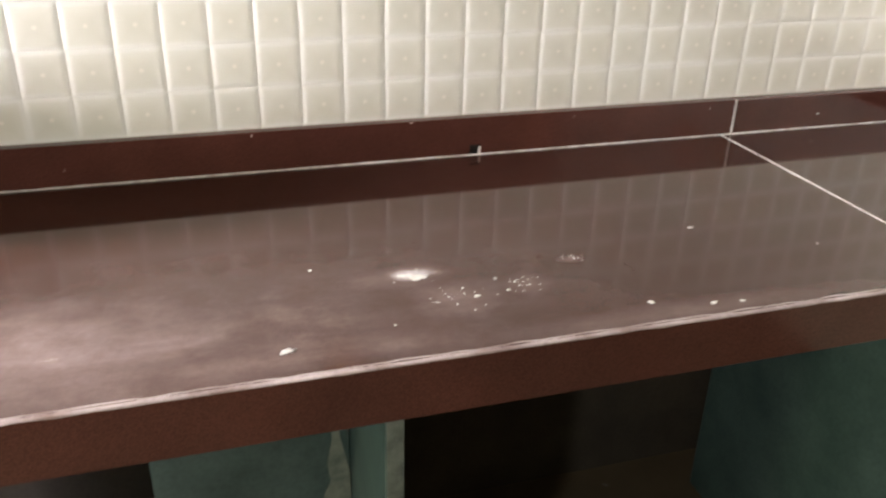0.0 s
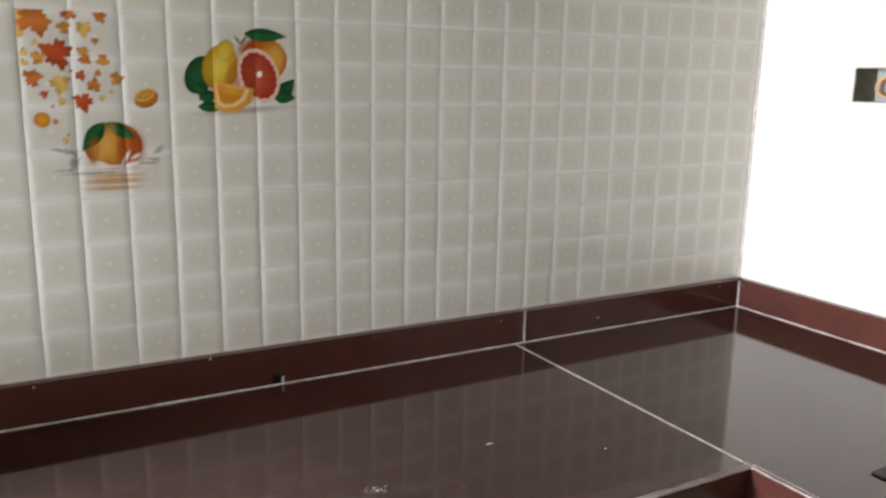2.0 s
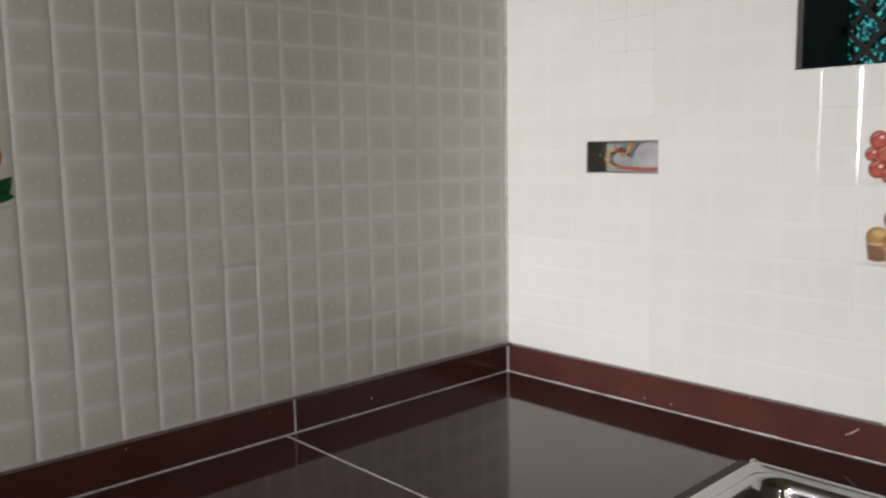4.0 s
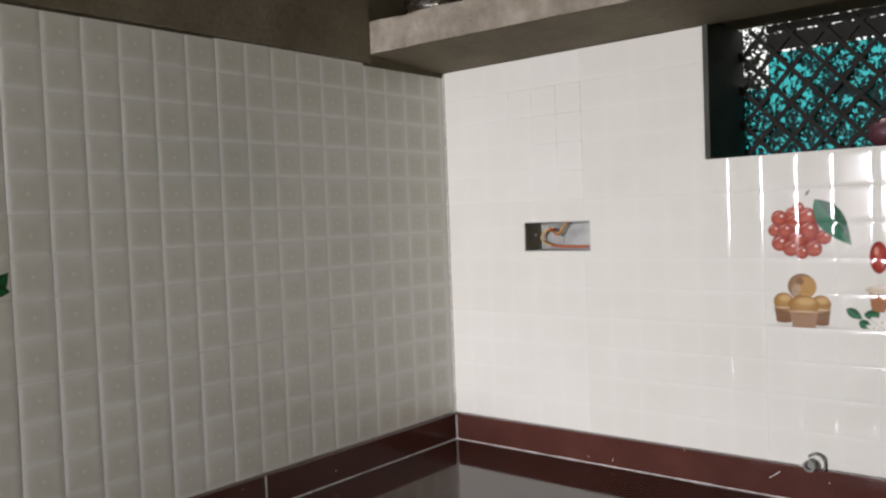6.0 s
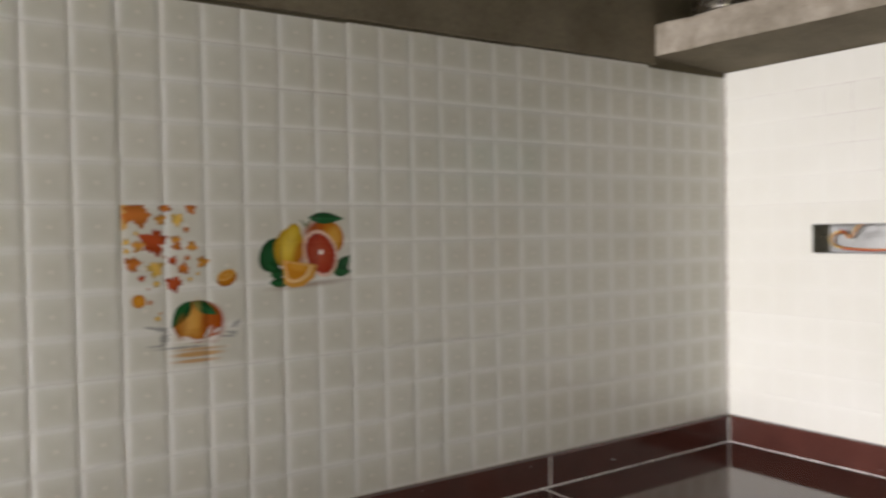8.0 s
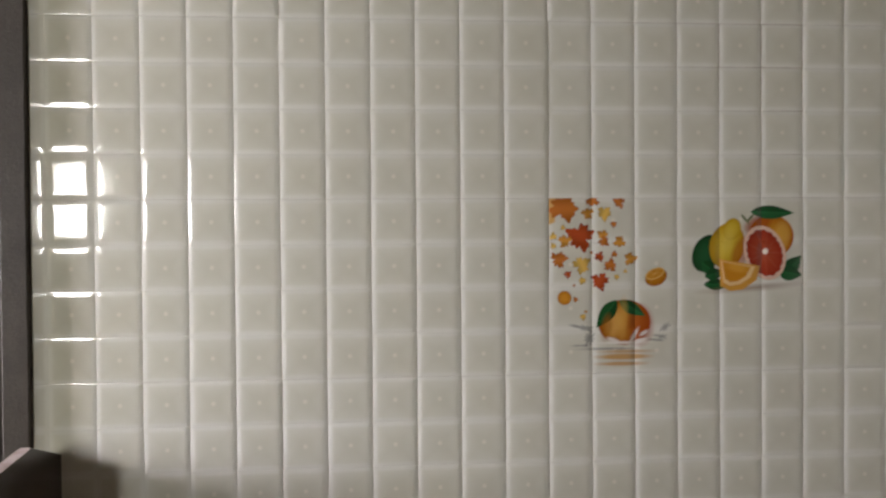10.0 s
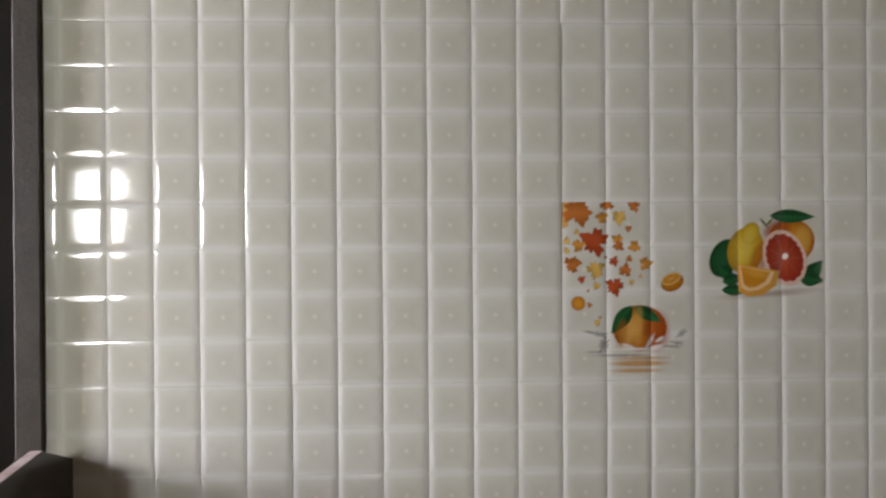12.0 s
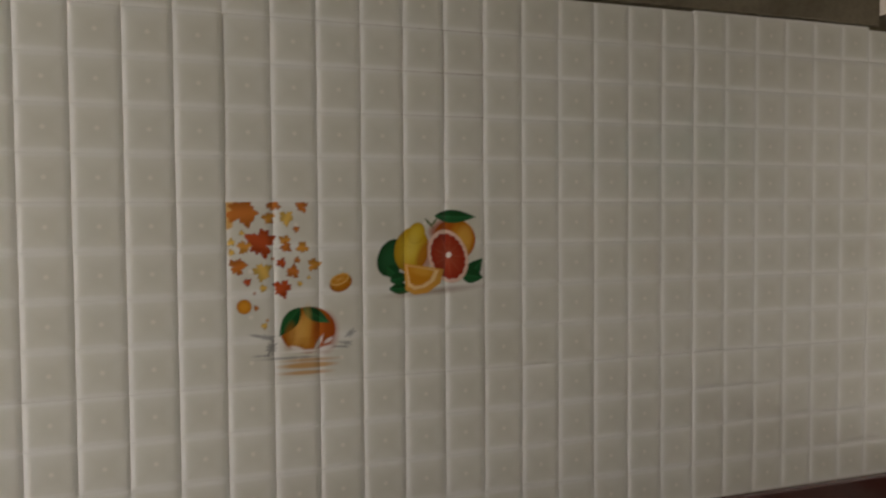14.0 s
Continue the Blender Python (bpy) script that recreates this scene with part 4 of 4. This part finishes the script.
# ---------------------------------------------------------------- switch box in the wall
def switch_box():
    y0, y1, z0, z1 = BX
    ob = empty("switch_box", (XC + 0.03, (y0 + y1) / 2, (z0 + z1) / 2))
    tagged(ob, "open galvanised switch box with loose wires, no cover", "electrical box")
    o = -Vector(ob.location)

    def add(name, bm, mat, label="", smooth=False, parent=None):
        if parent is None:
            bmesh.ops.translate(bm, vec=o, verts=bm.verts)
        return part(name, bm, mat, parent or ob, label, smooth)

    t, d = 0.0015, 0.07
    xb = XC + T + d - 0.001
    back = add("back_plate", box(xb - t, xb, y0 + 0.001, y1 - 0.001, z0 + 0.001, z1 - 0.001), GALV)
    for name, b in (("side", (XC + 0.012, xb - t, y0 + 0.0005, y0 + 0.001, z0 + 0.001, z1 - 0.001)), ("dark_side", (XC + 0.001, xb - t, y1 - 0.002, y1 - 0.0005, z0 + 0.001, z1 - 0.001)),
                    ("side", (XC + 0.001, xb - t, y0 + 0.002, y1 - 0.002, z0 + 0.0005, z0 + 0.002)), ("side", (XC + 0.001, xb - t, y0 + 0.002, y1 - 0.002, z1 - 0.002, z1 - 0.0005))):
        add(name, box(*b), DULL if name == "dark_side" else GALV)
    screw = add("screw", lathe(((0.0055, 0.0), (0.005, 0.002), (0.0015, 0.0025)), 16, (0, 0, 0)), STEEL, "", True, ob)
    screw.matrix_local = Matrix.Translation(Vector((xb - 0.034, y1 - 0.0022, (z0 + z1) / 2 + 0.004)) + o) @ pose(0, 0, 0, 90, 0, 0)
    xm = xb - 0.018
    yl = lambda f: y1 - (y1 - y0) * f + 0.62 * (xm - XC)
    zl = lambda f: z1 - (z1 - z0) * f
    paths = ((ORANGE_WIRE, [(0.99, 0.86), (0.8, 0.87), (0.55, 0.84), (0.4, 0.8), (0.31, 0.7), (0.29, 0.52), (0.34, 0.36), (0.43, 0.31), (0.5, 0.36), (0.53, 0.46)], 0.0),
             (YELLOW_WIRE, [(0.42, 0.83), (0.33, 0.74), (0.275, 0.55), (0.33, 0.32), (0.44, 0.27), (0.51, 0.42), (0.56, 0.4), (0.61, 0.22), (0.67, 0.02)], -0.004),
             (ORANGE_WIRE, [(0.46, 0.3), (0.53, 0.48), (0.58, 0.44), (0.64, 0.22), (0.7, 0.02)], -0.008),
             (RED_WIRE, [(0.99, 0.9), (0.75, 0.91), (0.52, 0.88), (0.42, 0.86)], 0.002),
             (RED_WIRE, [(0.42, 0.18), (0.46, 0.3), (0.5, 0.22)], -0.008))
    for mat, pts, dx in paths:
        add("wire", tube(spline([(xm + dx - 0.004 * math.sin(i), yl(a), zl(b)) for i, (a, b) in enumerate(pts)], 6), 0.0019, 8), mat, "bare-looking orange and yellow insulated wire", True)
    return ob


switch_box()

# ---------------------------------------------------------------- water pipe stub by the upstand
def pipe_stub():
    ob = empty("water_pipe_stub", (XC, -0.993, 0.953))
    ob.scale = (0.8, 0.8, 0.8)
    tagged(ob, "capped grey plastic water pipe stub above the upstand", "pipe")
    turn = pose(0, 0, 0, 0, -90, 0)
    stub = part("stub", lathe(((0.013, -0.012), (0.013, 0.03), (0.0155, 0.03), (0.0155, 0.038), (0.011, 0.038), (0.0105, 0.02)), 28), PVC, ob, smooth=False)
    stub.matrix_local = turn
    arc = [(-0.012 - 0.004 * math.sin(a), -0.012 - 0.022 * math.cos(a), 0.004 + 0.026 * math.sin(a)) for a in [radians(d) for d in range(-35, 150, 12)]]
    part("ring", tube(arc, 0.0035, 8), PVC, ob, "pale plastic ring round the pipe", True)
    bm = bmesh.new()
    bmesh.ops.create_icosphere(bm, subdivisions=3, radius=0.02)
    for v in bm.verts:
        v.co = Vector((v.co.x * 0.35, v.co.y * 1.3, v.co.z * 0.55)) * (1 + 0.4 * noise.noise(v.co * 90)) + Vector((-0.006, 0.008, -0.014))
    part("putty", bm, PUTTY, ob, "rough white putty", True)
    return ob


pipe_stub()
spot_b = link("putty_streak", tube([(0, 0, 0), (0.0, -0.012, 0.008), (0.0, -0.024, 0.018)], 0.0009, 6), PUTTY)
spot_b.location = (XC - 0.0172, -0.905, 0.91)
tagged(spot_b, "thin white putty streak on the granite upstand", "streak")

# ---------------------------------------------------------------- loft slab and what stands on it
LX = 1.375


def loft():
    bm = box(LX, XC + 0.012, -2.35, 0.011, ZL, ZL + 0.082)
    bmesh.ops.subdivide_edges(bm, edges=[e for e in bm.edges if abs(e.verts[0].co.y - e.verts[1].co.y) > 1], cuts=90)
    for v in bm.verts:
        if v.co.x < LX + 0.01:
            v.co.x += 0.028 * min(1, max(0, -v.co.y / 0.7)) + 0.006 * noise.noise((v.co.y * 9, v.co.z * 20, 0)) + 0.003 * noise.noise((v.co.y * 40, v.co.z * 20, 3))
            v.co.z += (0.005 * noise.noise((v.co.y * 12, 7, v.co.z)) + 0.003 * noise.noise((v.co.y * 45, 2, 0))) * (1 if v.co.z > ZL + 0.04 else 0.35)
    for v in bm.verts:
        if v.co.x > 1.6 and v.co.z < ZL + 0.02:
            v.co.z -= 0.0165
    ob = link("loft_slab", bm, LIT_SLABEDGE)
    ob.data.materials.append(CEMENT)
    # front face in lighter rough concrete: light from the left put into its colour
    for f in ob.data.polygons:
        f.material_index = 0 if f.normal.x < -0.5 else 1
    return tagged(ob, "rough grey concrete loft slab below the ceiling", "loft", kind="structure")


loft()


def steel_vessel():
    r = 0.104
    ob = empty("steel_vessel", (LX + 0.116, -0.165, ZL + 0.084))
    tagged(ob, "ribbed stainless steel storage drum on the loft", "vessel")
    prof = [(r * 0.96, 0.0), (r, 0.006)]
    for z in (0.018, 0.03, 0.052, 0.064, 0.2, 0.212):
        prof += [(r, z), (r + 0.004, z + 0.003), (r + 0.004, z + 0.006), (r, z + 0.009)]
    prof += [(r, 0.3), (r + 0.003, 0.302), (r + 0.003, 0.308)]
    part("body", lathe(prof, 64), POLISHED, ob, smooth=True)
    part("lid", lathe(((r + 0.005, 0.3005), (r + 0.005, 0.325), (r * 0.9, 0.335), (0.02, 0.342), (0.018, 0.36), (0.002, 0.363)), 64), POLISHED, ob, smooth=True)
    return ob


steel_vessel()


def bundle(name, x, y, w, d, h, seed, label):
    bm = box(-w / 2, w / 2, -d / 2, d / 2, 0, h, 0.02, 3)
    bmesh.ops.subdivide_edges(bm, edges=list(bm.edges), cuts=2, use_grid_fill=True)
    for v in bm.verts:
        if v.co.z > 0.004:
            v.co += 0.012 * Vector((noise.noise(v.co * 9 + Vector((seed, 0, 0))), noise.noise(v.co * 9 + Vector((0, seed, 0))), noise.noise(v.co * 8)))
    ob = link(name, bm, WOOD, smooth=True)
    ob.location = (x, y, ZL + 0.084)
    return tagged(ob, label, "bundle")


bundle("storage_sack", LX + 0.21, -0.5, 0.25, 0.3, 0.3, 3, "dark brown stuffed sack standing on the loft")
bundle("storage_sack", LX + 0.2, -0.95, 0.27, 0.4, 0.24, 8, "dark brown stuffed sack standing on the loft")

# ---------------------------------------------------------------- grille window
def grille_window():
    ob = tagged(empty("window_1", (XC + 0.1, (WY0 + WY1) / 2, WZ0)), "small window with a dark diamond grille and tinted glass", "window", kind="structure")
    o = -Vector(ob.location)

    def add(name, bm, mat, label=""):
        bmesh.ops.translate(bm, vec=o, verts=bm.verts)
        return part(name, bm, mat, ob, label)

    xo, xi = 1.9, XC + 0.0005
    add("jamb", box(xi, xo, WY0, WY0 - 0.012, WZ0 + 0.004, WZ1), JAMB, "dark green painted jamb")
    add("jamb", box(xi, xo, WY1 + 0.012, WY1, WZ0 + 0.004, WZ1), JAMB, "dark green painted jamb")
    add("sill", box(xi + 0.004, xo, WY0, WY1, WZ0 - 0.006, WZ0 + 0.0003), JAMB, "dark painted sill")
    xl = 1.868
    for a in range(-9, 24):
        for sgn in (-1, 1):
            # diamond bars cut off at the frame
            p, w = 0.082, WZ1 - WZ0 - 0.02
            s = WY0 - 0.02 - a * p * 0.92
            y_top = s - sgn * w * 0.92
            ya, yb, za, zb = s, y_top, WZ0 + 0.008, WZ1 - 0.012
            lo, hi = WY1 + 0.012, WY0 - 0.012
            f0, f1 = 0.0, 1.0
            if ya == yb:
                continue
            for lim, sign in ((lo, 1), (hi, -1)):
                fa, fb = sign * (ya - lim), sign * (yb - lim)
                if fa < 0 and fb < 0:
                    f0, f1 = 1, 0
                elif fa < 0:
                    f0 = max(f0, fa / (fa - fb))
                elif fb < 0:
                    f1 = min(f1, fa / (fa - fb))
            if f1 - f0 < 0.05:
                continue
            q = lambda f: (ya + (yb - ya) * f, za + (zb - za) * f)
            (y_a, z_a), (y_b, z_b) = q(f0), q(f1)
            hw = 0.0051
            dy, dz = y_b - y_a, z_b - z_a
            l = math.hypot(dy, dz)
            ny, nz = -dz / l * hw, dy / l * hw
            x0 = xl + (0.003 if sgn > 0 else -0.004)
            add("grille_bar", prism([(y_a + ny, z_a + nz), (y_b + ny, z_b + nz), (y_b - ny, z_b - nz), (y_a - ny, z_a - nz)], x0, x0 + 0.006, axis="x"), LATTICE)
    for z0, z1 in ((1.884, 1.9225), (1.928, 1.944)):
        add("slat", box(xl + 0.012, xl + 0.02, WY1 + 0.012, WY0 - 0.075, z0, z1), LATTICE, "dark horizontal shutter slat")
    for y_r, z_a, z_b in ((WY0 - 0.012, WZ0 + 0.004, 1.798), (WY0 - 0.075, 1.7985, 1.879)):
        pane = add("pane", box(xl + 0.022, xl + 0.025, WY1 + 0.012, y_r, z_a, z_b), GLASS, "blue-green tinted glass pane")
        pane.visible_shadow = False
    return ob


grille_window()


def onion():
    prof = [(0.004, 0.0), (0.022, 0.003), (0.036, 0.014), (0.043, 0.03), (0.041, 0.046), (0.031, 0.058), (0.017, 0.066), (0.008, 0.07), (0.004, 0.074)]
    bm = lathe(prof, 36)
    for v in bm.verts:
        v.co *= 1 + 0.03 * noise.noise(v.co * 40)
    ob = link("onion", bm, ONION, smooth=True)
    ob.matrix_world = pose(XC + 0.1, -1.133, WZ0 + 0.0005, 0, 0, 30)
    return tagged(ob, "round maroon-skinned onion lying on the dark window sill", "onion")


onion()

# ---------------------------------------------------------------- outside the grille window
def tree():
    ob = empty("garden_tree", (2.75, -1.3, -0.1))
    tagged(ob, "leafy garden tree close outside the window, dark against the sky", "tree")
    trunk = [(0.5 + 0.03 * math.sin(i), 0.05 * math.cos(i * 1.3), i * 0.3) for i in range(9)]
    part("trunk", tube(trunk, 0.06, 12), BARK, ob)
    rng = random.Random(11)
    for i in range(7):
        a = rng.uniform(0, 6.28)
        z = rng.uniform(1.3, 2.2)
        pts = [(0.5, 0, z), (0.5 + 0.3 * math.cos(a), 0.4 * math.sin(a), z + 0.15), (0.5 + 0.55 * math.cos(a), 0.8 * math.sin(a), z + 0.35)]
        part("limb", tube(spline(pts, 4), 0.018, 8), BARK, ob)
    bm = bmesh.new()
    for c in range(1500):
        cx, cy, cz = rng.uniform(0.05, 0.95), rng.uniform(-1.0, 1.7), rng.uniform(1.5, 2.9)
        if noise.noise((cx * 3, cy * 4.5, cz * 4.5)) < -0.26:
            continue
        for _ in range(44):
            p = Vector((cx + rng.gauss(0, 0.05), cy + rng.gauss(0, 0.06), cz + rng.gauss(0, 0.06)))
            r = rng.uniform(0.0055, 0.0145)
            m = Euler((rng.uniform(0, 6.28), rng.uniform(0, 6.28), rng.uniform(0, 6.28))).to_matrix()
            q = [p + m @ Vector(v) * r for v in ((-1.3, 0, 0), (-0.3, 0.55, 0.12), (0.6, 0.4, 0.1), (1.4, 0, -0.1), (0.6, -0.4, 0.1), (-0.3, -0.55, 0.12))]
            bm.faces.new([bm.verts.new(v) for v in q])
    crown = part("crown", bm, LEAF, ob, "dense dark green small leaves")
    return ob


tree()
ground = structure("ground", box(XC + 0.26, 60, -40, 40, -0.25, -0.1), BARK, "bare brown garden earth outside the house", "ground")
backdrop = structure("backdrop", box(14, 14.05, -18, 18, -0.1, 16), SKYGLOW, "bright hazy sky behind the garden", "sky")

# ---------------------------------------------------------------- end of the tiled wall
frame_post = tagged(empty("door_frame", (-0.92, 0, 0)), "dark brown wooden door frame beside the tiled wall", "door frame", kind="structure")
# front post: same frame, its wood coloured lighter for the light it catches
part("post", box(0.026, 0.069, -0.012, 0.06, ZS - 0.075, 2.1, 0.002), LITWOOD, frame_post, "grey-brown post, coloured lighter for the light on it")
part("post", box(-0.0245, 0.0255, 0.02, 0.06, ZS - 0.075, 2.1, 0.002), WOOD, frame_post)
off = link("stone_offcut", prism([(-0.245, ZC + 0.001), (-0.0212, ZC + 0.001), (-0.0212, ZS + 0.002), (-0.0014, ZS + 0.002), (-0.0014, 1.131), (-0.114, 1.17), (-0.245, 1.159)],
                                 -0.824, -0.806, 0.0012, axis="x"), DARKSTONE)
part("raw_edge", box(-0.8235, -0.8065, -0.2464, -0.244, ZC + 0.003, 1.157), EDGE, off, "pale rough sawn edge")
part("raw_edge", prism([(-0.2455, 1.1575), (-0.2455, 1.16), (-0.114, 1.171), (-0.114, 1.1685)], -0.8235, -0.8065, axis="x"), EDGE, off, "pale rough sawn edge")
tagged(off, "dark brown granite offcut standing edge-on against the tiles on the worktop", "stone offcut")

# ---------------------------------------------------------------- plaster coat above the tiles, its lower edge ragged
def plaster_coat():
    bm = bmesh.new()
    n = 220
    rows = []
    for i in range(n + 1):
        x = -0.9 + (1.3745 + 0.9) * i / n
        z = 1.9235 + 0.0022 * noise.noise((x * 9, 1.0, 4.0)) + 0.0016 * noise.noise((x * 45, 2.0, 1.0))
        y = -0.0035 + 0.0018 * noise.noise((x * 6, 8.0, 2.0))
        rows.append([bm.verts.new(p) for p in ((x, 0.0119, z), (x, y + 0.002, z), (x, y, z + 0.002), (x, y - 0.001, z + 0.08), (x, -0.004, ZR - 0.001), (x, 0.0119, ZR - 0.001))])
    for a, b in zip(rows, rows[1:]):
        for j in range(6):
            bm.faces.new((a[j], b[j], b[(j + 1) % 6], a[(j + 1) % 6]))
    bm.faces.new(rows[0]), bm.faces.new(rows[-1])
    part("plaster_coat", bm, CEMENT, wall_north, "rough grey cement plaster above the tiles")


plaster_coat()

# ---------------------------------------------------------------- wall tiles, piece by piece
part("grout", box(XC - 0.0045, XC - 0.0003, -0.0045, -0.0003, ZS, 1.918), GROUT, wall_north, "white grout bead in the corner")
part("grout", box(-0.85, XC, 0.0003, 0.0118, ZS - 0.004, 1.906), GROUT, wall_north, "white grout between the tiles")
for y0, y1, z0, z1 in ((BX[1], 0.0, ZS, 1.912), (BX[0], BX[1], ZS, BX[2]), (BX[0], BX[1], BX[3], 1.912), (WY0, BX[0], ZS, 1.912), (WY1, WY0, ZS, WZ0 - 0.0005), (YB + 0.05, WY1, ZS, 1.912)):
    part("grout", box(XC + 0.0003, XC + 0.0118, y0, y1, z0, z1), GROUT, wall_east, "white grout between the tiles")
lay_tiles(wall_north, lambda u, z: Matrix.Translation((u, 0, z)), (-2, 4, -0.85, XC - 0.002), {0: 1.914, 1: 1.917, 2: 1.92, 3: 1.913}, prints={(1, 0): fruit_print}, mat=TILE)
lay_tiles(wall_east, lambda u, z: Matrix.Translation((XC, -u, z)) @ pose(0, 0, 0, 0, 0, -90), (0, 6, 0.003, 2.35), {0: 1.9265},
          hole=((-BX[1], -BX[0], BX[2], BX[3]), (-WY0, -WY1, WZ0, 2.0)), prints={(1, 2): cake_print}, mat=WASHED_TILE)
